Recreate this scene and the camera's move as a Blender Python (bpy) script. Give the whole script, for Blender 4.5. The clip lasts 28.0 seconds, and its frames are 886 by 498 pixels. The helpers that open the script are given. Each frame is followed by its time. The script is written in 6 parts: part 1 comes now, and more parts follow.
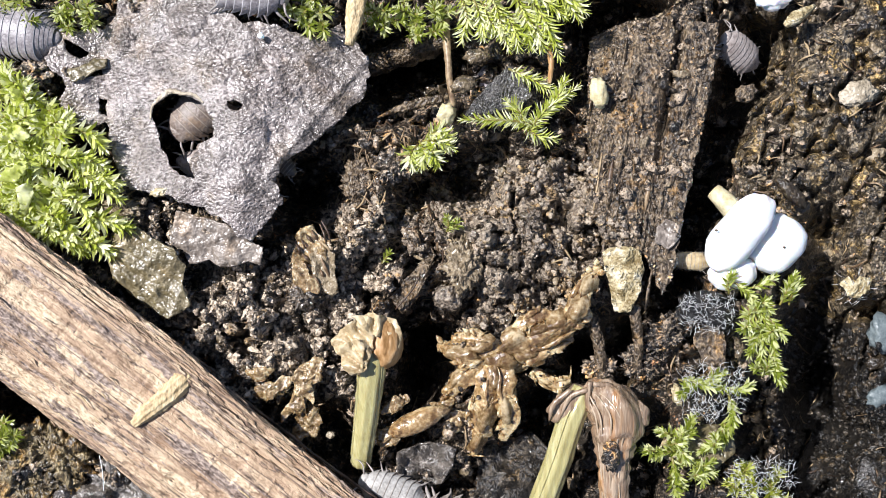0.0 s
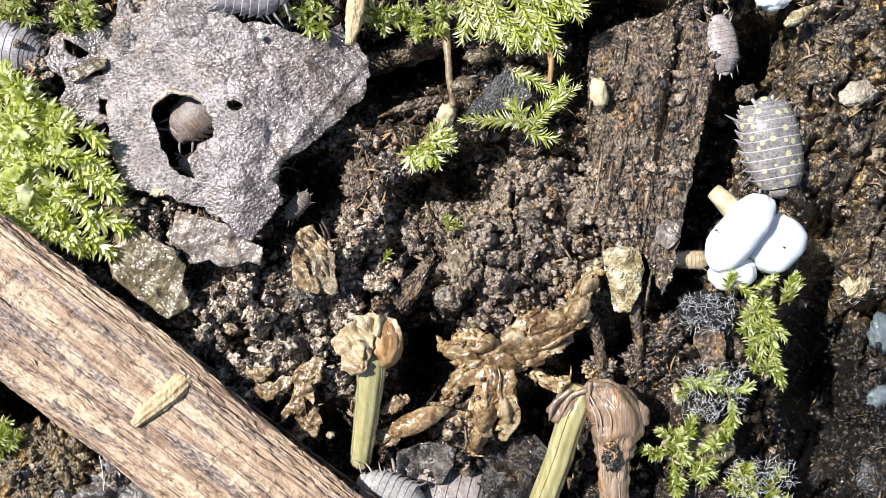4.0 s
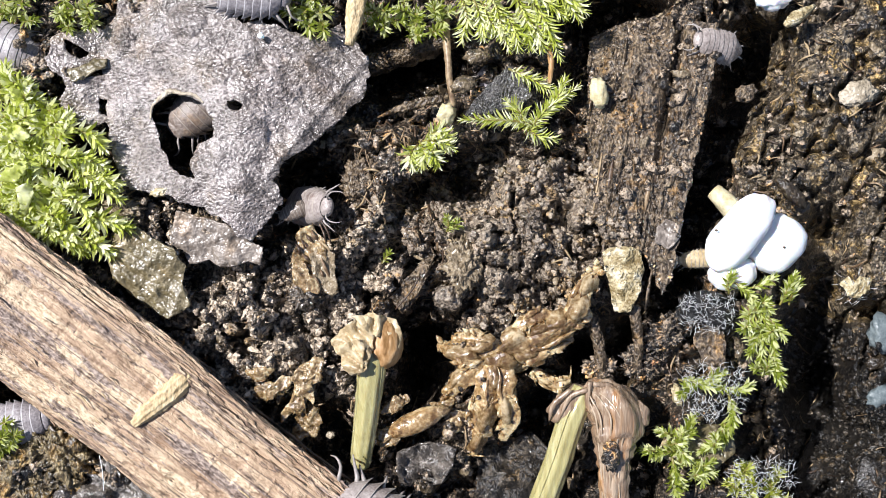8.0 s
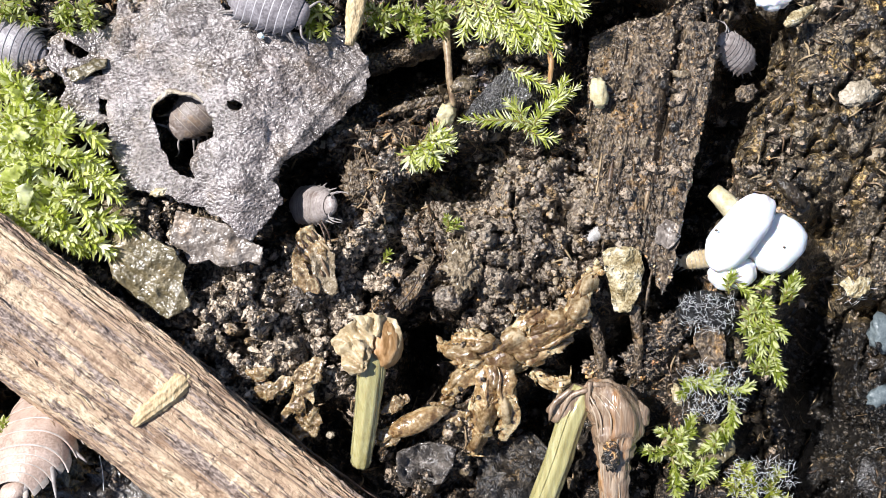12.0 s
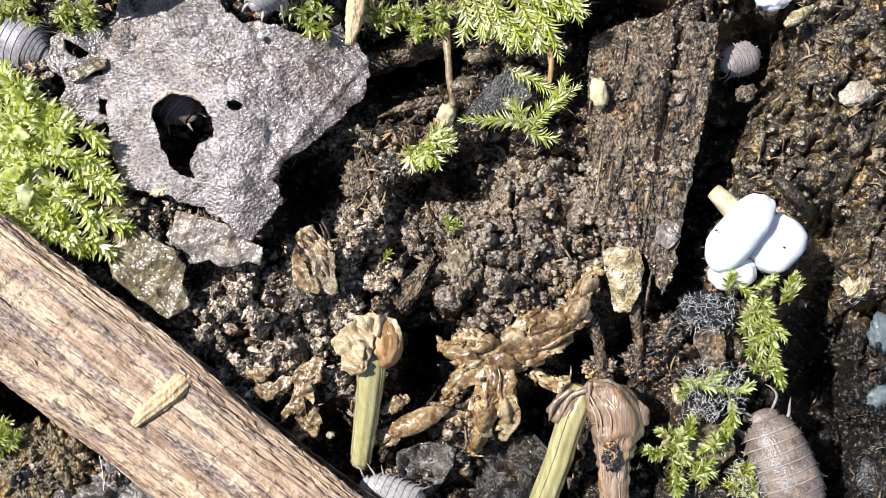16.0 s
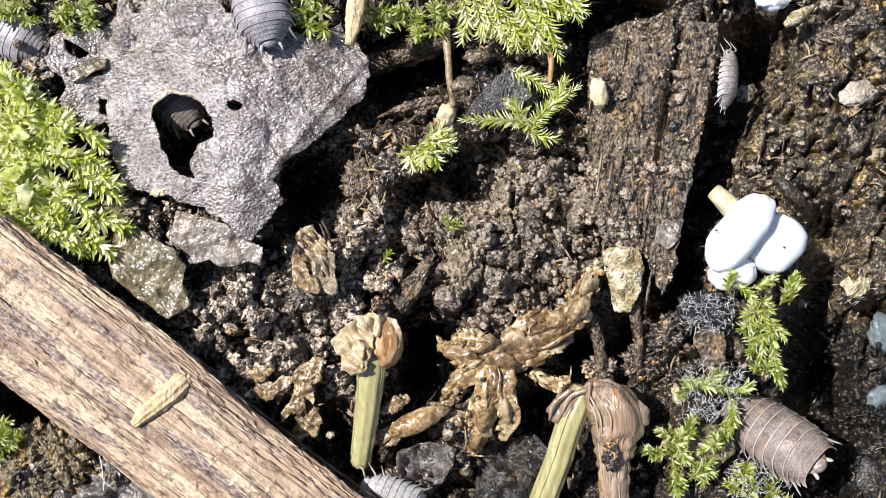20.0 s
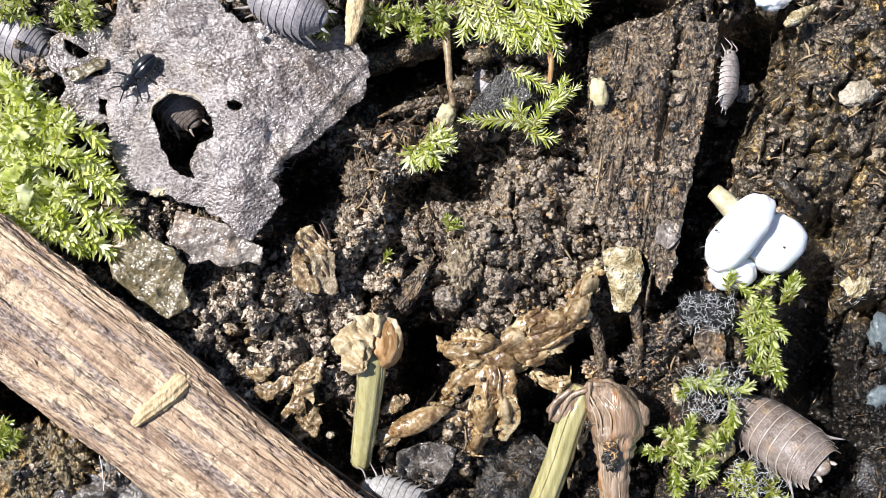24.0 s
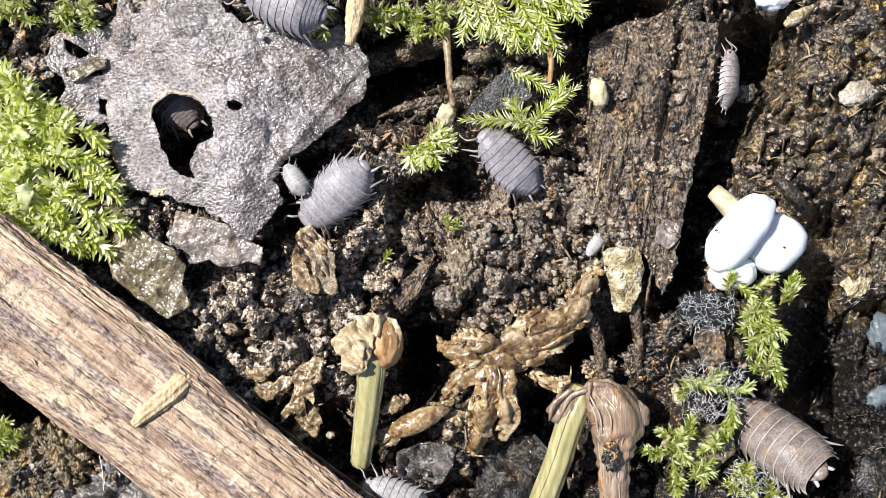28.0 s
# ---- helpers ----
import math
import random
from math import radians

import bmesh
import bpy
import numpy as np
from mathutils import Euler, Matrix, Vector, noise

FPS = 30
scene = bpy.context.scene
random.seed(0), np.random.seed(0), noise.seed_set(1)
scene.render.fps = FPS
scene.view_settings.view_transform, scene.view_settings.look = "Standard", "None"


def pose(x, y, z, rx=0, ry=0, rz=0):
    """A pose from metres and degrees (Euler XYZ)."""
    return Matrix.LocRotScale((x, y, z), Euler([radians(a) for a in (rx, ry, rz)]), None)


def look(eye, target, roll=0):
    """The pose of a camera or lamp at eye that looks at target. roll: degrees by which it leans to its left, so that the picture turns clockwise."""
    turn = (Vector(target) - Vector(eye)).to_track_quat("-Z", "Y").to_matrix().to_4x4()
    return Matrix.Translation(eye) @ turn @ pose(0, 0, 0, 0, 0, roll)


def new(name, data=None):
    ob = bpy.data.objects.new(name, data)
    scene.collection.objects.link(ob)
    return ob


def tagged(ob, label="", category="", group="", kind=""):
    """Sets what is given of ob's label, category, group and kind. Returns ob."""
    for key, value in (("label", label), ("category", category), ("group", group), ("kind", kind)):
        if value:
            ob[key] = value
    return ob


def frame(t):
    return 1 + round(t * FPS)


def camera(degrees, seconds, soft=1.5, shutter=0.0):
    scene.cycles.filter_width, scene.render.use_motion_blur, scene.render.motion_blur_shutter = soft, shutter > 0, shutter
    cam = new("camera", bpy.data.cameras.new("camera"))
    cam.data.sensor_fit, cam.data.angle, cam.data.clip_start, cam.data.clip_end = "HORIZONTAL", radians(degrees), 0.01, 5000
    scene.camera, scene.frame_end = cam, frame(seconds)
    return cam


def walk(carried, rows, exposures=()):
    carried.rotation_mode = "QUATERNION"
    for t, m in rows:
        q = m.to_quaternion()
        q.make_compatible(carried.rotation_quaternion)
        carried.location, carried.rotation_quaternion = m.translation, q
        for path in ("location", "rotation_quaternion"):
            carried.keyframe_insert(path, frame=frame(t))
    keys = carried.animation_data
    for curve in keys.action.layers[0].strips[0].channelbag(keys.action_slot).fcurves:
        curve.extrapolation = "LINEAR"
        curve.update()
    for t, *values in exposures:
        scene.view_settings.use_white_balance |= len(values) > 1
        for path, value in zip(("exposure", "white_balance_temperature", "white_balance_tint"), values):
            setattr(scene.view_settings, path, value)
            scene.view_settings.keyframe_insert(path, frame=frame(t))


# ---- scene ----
# ---- plan: one unit U is 0.055 mm; u runs right, v runs down, h is the height over the soil ----
from mathutils import geometry
import functools

U = 0.055e-3
HALF = 25.0
EYE = 784 / math.tan(radians(HALF))        # height of the lens over the soil, in units

cam = camera(2 * HALF, 28.0, soft=0.5)
CAM = pose(0, 0, EYE * U)
walk(cam, [(0.0, CAM), (28.0, CAM)], exposures=[(0.0, 0.57, 6120, 13), (28.0, 0.57, 6120, 13)])

# ---- light: clear high sun and its sky ----
TRAVEL = Vector((1.0, -0.5, -1.45)).normalized()
sun = new("sun", bpy.data.lights.new("sun", "SUN"))
sun.matrix_world = look(-TRAVEL, (0, 0, 0))
sun.data.energy, sun.data.angle, sun.data.color = 4.75, radians(0.6), (1.0, 0.97, 0.92)
world = bpy.data.worlds.new("sky")
scene.world = world
world.use_nodes = True
sky = world.node_tree.nodes.new("ShaderNodeTexSky")
sky.sky_type, sky.sun_disc = "NISHITA", False
sky.sun_elevation = math.asin(-TRAVEL.z)
sky.sun_rotation = math.atan2(-TRAVEL.x, -TRAVEL.y) % (2 * math.pi)
world.node_tree.nodes["Background"].inputs["Strength"].default_value = 0.06
world.node_tree.links.new(sky.outputs[0], world.node_tree.nodes["Background"].inputs["Color"])


def at(u, v, h=0.0):
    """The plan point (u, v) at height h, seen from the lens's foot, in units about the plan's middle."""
    k = 1 - h / EYE
    return Vector(((u - 784) * k, (441 - v) * k, h))


# ---- noise on arrays ----
def hashed(i, j, seed):
    n = (i.astype(np.int64) * 374761393 + j.astype(np.int64) * 668265263 + seed * 974634777) & 0xFFFFFFFF
    n = ((n ^ (n >> 13)) * 1274126177) & 0xFFFFFFFF
    return ((n ^ (n >> 16)) & 0xFFFF) / 65535.0


def vnoise(x, y, seed=0):
    """Smooth value noise, 0 to 1, of period 1."""
    x, y = np.asarray(x, float), np.asarray(y, float)
    i, j = np.floor(x), np.floor(y)
    a, b = x - i, y - j
    a, b = a * a * (3 - 2 * a), b * b * (3 - 2 * b)
    return ((hashed(i, j, seed) * (1 - a) + hashed(i + 1, j, seed) * a) * (1 - b)
            + (hashed(i, j + 1, seed) * (1 - a) + hashed(i + 1, j + 1, seed) * a) * b)


def fbm(x, y, seed=0, octaves=4):
    x, y = np.asarray(x, float), np.asarray(y, float)
    total, amp, norm = 0.0, 1.0, 0.0
    for o in range(octaves):
        total = total + amp * vnoise(x * 2 ** o, y * 2 ** o, seed + o)
        norm, amp = norm + amp, amp * 0.5
    return total / norm


def cells(x, y, seed=0):
    """Distance to the nearest of scattered points, one a cell."""
    x, y = np.asarray(x, float), np.asarray(y, float)
    i, j = np.floor(x), np.floor(y)
    best = np.full(np.broadcast(x, y).shape, 9.0)
    for di in (-1, 0, 1):
        for dj in (-1, 0, 1):
            px = i + di + hashed(i + di, j + dj, seed)
            py = j + dj + hashed(i + di, j + dj, seed + 77)
            best = np.minimum(best, (x - px) ** 2 + (y - py) ** 2)
    return np.sqrt(best)


# ---- materials ----
def mat(name, dark, mid, light, period=30, rough=(0.3, 0.6), bump=0.4, fine=6, stretch=(1, 1, 1), spec=0.5,
        spots=None, coat=0.0, through_light=0.0, sss=0.0, vary=0.0, bump_size=1.0, stops=(0.28, 0.5, 0.74), grain=0.35, tints=(), wet=None, gloss=0.12):
    """A surface with three tones in patches of the given period, fine grain, uneven gloss and relief.
    tints: (colour factor, period, from, to) stains of their own shape; wet: the period of the wet patches."""
    m = bpy.data.materials.new(name)
    m.use_nodes = True
    nt = m.node_tree
    bsdf = nt.nodes["Principled BSDF"]
    link = nt.links.new

    def node(kind, **values):
        n = nt.nodes.new(kind)
        for key, value in values.items():
            n.inputs[key].default_value = value
        return n

    tc = nt.nodes.new("ShaderNodeTexCoord")
    mp = node("ShaderNodeMapping", Scale=stretch)
    link(tc.outputs["Object"], mp.inputs["Vector"])
    big = node("ShaderNodeTexNoise", Scale=1 / (period * U), Detail=6.0, Roughness=0.65)
    small = node("ShaderNodeTexNoise", Scale=1 / (fine * U), Detail=1.5, Roughness=0.5)
    for n in (big, small):
        link(mp.outputs[0], n.inputs["Vector"])
    mix = nt.nodes.new("ShaderNodeMath")
    mix.operation = "MULTIPLY_ADD"
    link(small.outputs["Fac"], mix.inputs[0])
    mix.inputs[1].default_value = grain
    sub = nt.nodes.new("ShaderNodeMath")
    sub.operation = "MULTIPLY_ADD"
    link(big.outputs["Fac"], sub.inputs[0])
    sub.inputs[1].default_value, sub.inputs[2].default_value = 1.0, -grain / 2
    link(sub.outputs[0], mix.inputs[2])
    fac = mix
    if vary:
        info = nt.nodes.new("ShaderNodeNewGeometry")
        add = nt.nodes.new("ShaderNodeMath")
        add.operation = "MULTIPLY_ADD"
        each = nt.nodes.new("ShaderNodeObjectInfo")
        both = nt.nodes.new("ShaderNodeMath")
        both.operation = "ADD"
        link(info.outputs["Random Per Island"], both.inputs[0])
        link(each.outputs["Random"], both.inputs[1])
        share = nt.nodes.new("ShaderNodeMath")
        share.operation = "FRACT"
        link(both.outputs[0], share.inputs[0])
        link(share.outputs[0], add.inputs[0])
        for n in (big, small):
            n.noise_dimensions = "4D"
            link(each.outputs["Random"], n.inputs["W"])
        add.inputs[1].default_value = vary
        off = nt.nodes.new("ShaderNodeMath")
        off.operation = "SUBTRACT"
        link(fac.outputs[0], off.inputs[0])
        off.inputs[1].default_value = vary / 2
        link(off.outputs[0], add.inputs[2])
        fac = add
    ramp = nt.nodes.new("ShaderNodeValToRGB")
    el = ramp.color_ramp.elements
    el[0].position, el[0].color = stops[0], (*dark, 1)
    el[1].position, el[1].color = stops[2], (*light, 1)
    e = el.new(stops[1])
    e.color = (*mid, 1)
    link(fac.outputs[0], ramp.inputs[0])
    colour = ramp.outputs[0]
    for number, (factor, tint_period, low, high) in enumerate(tints):
        stain = node("ShaderNodeTexNoise", Scale=1 / (tint_period * U), Detail=5.0, Roughness=0.62)
        shift = node("ShaderNodeMapping", Location=(0.37 * number + 0.11, 0.23 * number, 0.0))
        link(mp.outputs[0], shift.inputs["Vector"])
        link(shift.outputs[0], stain.inputs["Vector"])
        share_of = node("ShaderNodeMapRange")
        link(stain.outputs["Fac"], share_of.inputs["Value"])
        share_of.inputs["From Min"].default_value, share_of.inputs["From Max"].default_value = low, high
        tinted = nt.nodes.new("ShaderNodeMix")
        tinted.data_type, tinted.blend_type = "RGBA", "MULTIPLY"
        link(share_of.outputs[0], tinted.inputs[0])
        link(colour, tinted.inputs[6])
        tinted.inputs[7].default_value = (*factor, 1)
        colour = tinted.outputs[2]
    if spots:
        tone, spot_period, size = spots
        vor = node("ShaderNodeTexVoronoi", Scale=1 / (spot_period * U))
        link(tc.outputs["Object"], vor.inputs["Vector"])
        less = nt.nodes.new("ShaderNodeMath")
        less.operation = "LESS_THAN"
        less.inputs[1].default_value = size
        link(vor.outputs["Distance"], less.inputs[0])
        mx = nt.nodes.new("ShaderNodeMix")
        mx.data_type = "RGBA"
        link(less.outputs[0], mx.inputs[0])
        link(colour, mx.inputs[6])
        mx.inputs[7].default_value = (*tone, 1)
        colour = mx.outputs[2]
    link(colour, bsdf.inputs["Base Color"])
    rr = node("ShaderNodeMapRange")
    link(small.outputs["Fac"], rr.inputs["Value"])
    rr.inputs["From Min"].default_value, rr.inputs["From Max"].default_value = 0.3, 0.7
    rr.inputs["To Min"].default_value, rr.inputs["To Max"].default_value = rough
    link(rr.outputs[0], bsdf.inputs["Roughness"])
    bsdf.inputs["Specular IOR Level"].default_value = spec
    bsdf.inputs["Coat Weight"].default_value = coat
    if wet:
        pool = node("ShaderNodeTexNoise", Scale=1 / (wet * U), Detail=3.0)
        link(mp.outputs[0], pool.inputs["Vector"])
        film_of = node("ShaderNodeMapRange")
        link(pool.outputs["Fac"], film_of.inputs["Value"])
        film_of.inputs["From Min"].default_value, film_of.inputs["From Max"].default_value = 0.4, 0.62
        film_of.inputs["To Min"].default_value, film_of.inputs["To Max"].default_value = coat * 0.25, coat
        link(film_of.outputs[0], bsdf.inputs["Coat Weight"])
    bsdf.inputs["Coat Roughness"].default_value = gloss
    bsdf.inputs["Coat IOR"].default_value = 1.6
    if sss:
        bsdf.inputs["Subsurface Weight"].default_value = sss
        bsdf.inputs["Subsurface Radius"].default_value = (1, 0.8, 0.6)
        bsdf.inputs["Subsurface Scale"].default_value = 12 * U
    if bump:
        b = node("ShaderNodeBump", Strength=bump, Distance=fine * U * 0.6 * bump_size)
        link(small.outputs["Fac"], b.inputs["Height"])
        link(b.outputs[0], bsdf.inputs["Normal"])
        if coat:
            link(b.outputs[0], bsdf.inputs["Coat Normal"])
    if through_light:
        tr = nt.nodes.new("ShaderNodeBsdfTranslucent")
        link(colour, tr.inputs["Color"])
        ms = node("ShaderNodeMixShader", Fac=through_light)
        link(bsdf.outputs[0], ms.inputs[1])
        link(tr.outputs[0], ms.inputs[2])
        link(ms.outputs[0], nt.nodes["Material Output"].inputs["Surface"])
    return m


def wood_mat():
    """Barkless weathered wood: long fibres, dark checks along the grain, grey weathered and pale torn patches."""
    m = bpy.data.materials.new("weathered_wood")
    m.use_nodes = True
    nt = m.node_tree
    link = nt.links.new
    bsdf = nt.nodes["Principled BSDF"]
    tc = nt.nodes.new("ShaderNodeTexCoord")

    def grainy(stretch, period, detail, rough=0.6, shift=0.0):
        mp = nt.nodes.new("ShaderNodeMapping")
        mp.inputs["Scale"].default_value = (stretch, 1, 1)
        mp.inputs["Location"].default_value = (shift, shift * 0.7, 0)
        link(tc.outputs["Object"], mp.inputs["Vector"])
        n = nt.nodes.new("ShaderNodeTexNoise")
        n.inputs["Scale"].default_value, n.inputs["Detail"].default_value, n.inputs["Roughness"].default_value = 1 / (period * U), detail, rough
        link(mp.outputs[0], n.inputs["Vector"])
        return n.outputs["Fac"]

    def toned(fac, *stops):
        r = nt.nodes.new("ShaderNodeValToRGB")
        el = r.color_ramp.elements
        el[0].position, el[0].color = stops[0][0], (*stops[0][1], 1)
        el[1].position, el[1].color = stops[-1][0], (*stops[-1][1], 1)
        for p, c in stops[1:-1]:
            el.new(p).color = (*c, 1)
        link(fac, r.inputs[0])
        return r.outputs[0]

    def blended(fac, a, b):
        mx = nt.nodes.new("ShaderNodeMix")
        mx.data_type = "RGBA"
        link(fac, mx.inputs[0])
        link(a, mx.inputs[6])
        link(b, mx.inputs[7])
        return mx.outputs[2]

    def ranged(fac, low, high):
        r = nt.nodes.new("ShaderNodeMapRange")
        link(fac, r.inputs["Value"])
        r.inputs["From Min"].default_value, r.inputs["From Max"].default_value = low, high
        return r.outputs[0]

    def lines(fac, half):
        """1 on thin lines where the noise crosses its middle, 0 elsewhere."""
        off = nt.nodes.new("ShaderNodeMath")
        off.operation = "SUBTRACT"
        link(fac, off.inputs[0])
        off.inputs[1].default_value = 0.5
        size = nt.nodes.new("ShaderNodeMath")
        size.operation = "ABSOLUTE"
        link(off.outputs[0], size.inputs[0])
        return ranged(size.outputs[0], half, half * 0.35)

    def both(a, b):
        m2 = nt.nodes.new("ShaderNodeMath")
        m2.operation = "MULTIPLY"
        link(a, m2.inputs[0])
        link(b, m2.inputs[1])
        return m2.outputs[0]

    fibre = grainy(0.1, 9, 3, 0.6)
    fine = grainy(0.5, 5, 2, 0.6)
    tan = toned(fibre, (0.34, (0.24, 0.15, 0.092)), (0.46, (0.4, 0.268, 0.165)), (0.62, (0.57, 0.42, 0.275)))
    grey = toned(fine, (0.36, (0.11, 0.075, 0.057)), (0.5, (0.25, 0.185, 0.148)), (0.64, (0.45, 0.35, 0.28)))
    pale = toned(fine, (0.36, (0.45, 0.315, 0.19)), (0.58, (0.7, 0.55, 0.37)))
    tone = blended(ranged(grainy(0.14, 36, 7, 0.7), 0.52, 0.56), tan, grey)
    tone = blended(ranged(grainy(0.13, 32, 7, 0.7, 0.3), 0.53, 0.57), tone, pale)
    dark = toned(fine, (0.36, (0.075, 0.047, 0.032)), (0.64, (0.24, 0.16, 0.11)))
    tone = blended(both(lines(grainy(0.022, 24, 3, 0.5, 0.6), 0.03), ranged(grainy(0.2, 90, 3, 0.6, 0.8), 0.44, 0.52)), tone, dark)
    tone = blended(ranged(grainy(0.4, 16, 4, 0.7, 0.45), 0.62, 0.65), tone, dark)
    link(tone, bsdf.inputs["Base Color"])
    link(ranged(fine, -0.6, 1.4), bsdf.inputs["Roughness"])
    b = nt.nodes.new("ShaderNodeBump")
    b.inputs["Strength"].default_value, b.inputs["Distance"].default_value = 1.0, 5 * U
    link(fine, b.inputs["Height"])
    link(b.outputs[0], bsdf.inputs["Normal"])
    return m


M_SOIL = mat("wet_soil", (0.008, 0.006, 0.0045), (0.062, 0.047, 0.033), (0.3, 0.228, 0.155), 13, (0.3, 0.6), 1.0, 5.6, coat=1.0, bump_size=2.2, grain=1.2, gloss=0.07, stops=(0.35, 0.53, 0.66), wet=22,
             tints=(((2.2, 1.6, 0.85), 40, 0.56, 0.64), ((0.35, 0.34, 0.34), 60, 0.52, 0.64), ((1.6, 0.95, 0.6), 34, 0.6, 0.68)))
# greyer soil of the mound, its sunlit brightness put into the colour as well
M_LIT_SOIL = mat("lit_soil", (0.04, 0.031, 0.022), (0.19, 0.147, 0.106), (0.42, 0.345, 0.255), 14, (0.3, 0.6), 1.0, 5.6, coat=1.0, bump_size=2.1, grain=1.0, stops=(0.26, 0.46, 0.72), wet=24, gloss=0.08,
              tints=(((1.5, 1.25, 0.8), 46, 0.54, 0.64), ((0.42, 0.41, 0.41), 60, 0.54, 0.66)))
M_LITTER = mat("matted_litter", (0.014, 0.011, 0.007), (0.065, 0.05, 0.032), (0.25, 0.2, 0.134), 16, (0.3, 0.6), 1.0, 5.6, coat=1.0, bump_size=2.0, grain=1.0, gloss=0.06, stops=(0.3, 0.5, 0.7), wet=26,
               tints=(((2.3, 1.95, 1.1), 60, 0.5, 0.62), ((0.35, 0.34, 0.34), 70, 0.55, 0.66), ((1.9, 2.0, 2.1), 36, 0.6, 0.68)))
M_CRUMB = mat("soil_crumb", (0.014, 0.011, 0.008), (0.097, 0.074, 0.053), (0.4, 0.31, 0.22), 10, (0.3, 0.6), 1.0, 5.6, vary=0.55, coat=1.0, bump_size=2.0, grain=1.1, gloss=0.07, stops=(0.35, 0.53, 0.66), wet=22,
              tints=(((1.8, 1.35, 0.75), 40, 0.56, 0.64), ((0.35, 0.34, 0.34), 60, 0.52, 0.64)))
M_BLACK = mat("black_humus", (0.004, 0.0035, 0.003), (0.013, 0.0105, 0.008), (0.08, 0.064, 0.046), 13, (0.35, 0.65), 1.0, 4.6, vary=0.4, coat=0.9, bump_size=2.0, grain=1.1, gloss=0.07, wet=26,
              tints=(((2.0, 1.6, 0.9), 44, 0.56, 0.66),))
# greyish crumbs whose tones also carry the brightness of sunlit ground
M_LIT_CRUMB = mat("lit_crumb", (0.05, 0.039, 0.029), (0.2, 0.157, 0.115), (0.43, 0.355, 0.265), 12, (0.3, 0.6), 1.0, 5.6, vary=0.3, coat=1.0, bump_size=2.0, grain=1.1, stops=(0.26, 0.46, 0.72), wet=22, gloss=0.08,
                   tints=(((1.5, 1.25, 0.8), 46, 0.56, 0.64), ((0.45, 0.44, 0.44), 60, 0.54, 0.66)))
M_MOSS_PALE = mat("pale_moss_leaf", (0.46, 0.52, 0.07), (0.8, 0.83, 0.3), (0.95, 0.95, 0.68), 60, (0.2, 0.4), 0.2, 8, through_light=0.5, vary=0.7)
M_CLOD = mat("olive_clod", (0.02, 0.014, 0.006), (0.115, 0.082, 0.036), (0.32, 0.25, 0.13), 18, (0.3, 0.6), 1.0, 4.8, coat=0.8, bump_size=1.8, grain=0.9, wet=22, stretch=(1, 0.6, 1), gloss=0.08,
             tints=(((1.7, 1.3, 0.7), 40, 0.52, 0.64), ((0.4, 0.4, 0.42), 60, 0.56, 0.66)))
M_FLAKE = mat("litter_flake", (0.025, 0.017, 0.009), (0.1, 0.072, 0.04), (0.28, 0.215, 0.13), 14, (0.3, 0.6), 1.0, 5, vary=0.6, coat=0.9, bump_size=1.5, grain=0.8, wet=24)
M_FIBRE = mat("plant_fibre", (0.05, 0.03, 0.018), (0.16, 0.1, 0.055), (0.38, 0.28, 0.16), 40, (0.3, 0.6), 0.3, 5, vary=0.7)
M_LEAF = mat("wet_grey_leaf", (0.122, 0.1, 0.086), (0.225, 0.19, 0.168), (0.335, 0.29, 0.262), 44, (0.24, 0.42), 1.0, 5.6, spec=0.7, bump_size=1.5, coat=1.0, stops=(0.36, 0.5, 0.64), grain=0.8, stretch=(1, 1.25, 1), gloss=0.28, wet=90,
             tints=(((0.78, 0.7, 0.58), 130, 0.5, 0.6), ((0.5, 0.48, 0.46), 80, 0.54, 0.66), ((1.3, 1.28, 1.3), 120, 0.5, 0.62)))
M_LEAF_BROWN = mat("brown_grey_leaf", (0.1, 0.078, 0.06), (0.205, 0.168, 0.135), (0.35, 0.295, 0.245), 50, (0.3, 0.5), 0.7, 8, spec=0.6, bump_size=1.2, coat=0.9, grain=0.5, gloss=0.16, stops=(0.32, 0.5, 0.68), wet=40,
                   tints=(((0.5, 0.46, 0.42), 40, 0.56, 0.66), ((1.5, 1.35, 1.15), 50, 0.55, 0.68)))
M_LEAF_OLIVE = mat("olive_leaf", (0.07, 0.055, 0.026), (0.15, 0.12, 0.062), (0.27, 0.222, 0.13), 50, (0.3, 0.5), 0.7, 8, bump_size=1.2, coat=0.8, grain=0.5, gloss=0.16, stops=(0.32, 0.5, 0.68), wet=40,
                   tints=(((0.5, 0.48, 0.42), 40, 0.55, 0.66), ((1.5, 1.4, 1.3), 50, 0.55, 0.68)))
M_LEAF_DARK = mat("dark_leaf", (0.012, 0.011, 0.010), (0.036, 0.032, 0.028), (0.1, 0.09, 0.08), 16, (0.3, 0.55), 1.0, 4.4, spec=0.5, bump_size=2.0, coat=1.0, wet=24, grain=0.9)
M_UMBER = mat("umber_leaf", (0.03, 0.025, 0.02), (0.09, 0.076, 0.063), (0.22, 0.19, 0.16), 18, (0.3, 0.55), 0.9, 5, coat=0.9, bump_size=1.5, grain=0.6, gloss=0.16)
M_BRANCH = wood_mat()
M_SPLINT = mat("dark_wood_sliver", (0.02, 0.013, 0.009), (0.06, 0.04, 0.028), (0.17, 0.115, 0.08), 14, (0.4, 0.7), 1.0, 5, stretch=(0.3, 1, 1), bump_size=1.6, grain=0.8)
M_CHIP = mat("pale_wood_chip", (0.36, 0.25, 0.12), (0.57, 0.43, 0.235), (0.74, 0.6, 0.37), 22, (0.5, 0.7), 0.7, 5, bump_size=1.4, grain=0.7, stretch=(1, 0.6, 1))
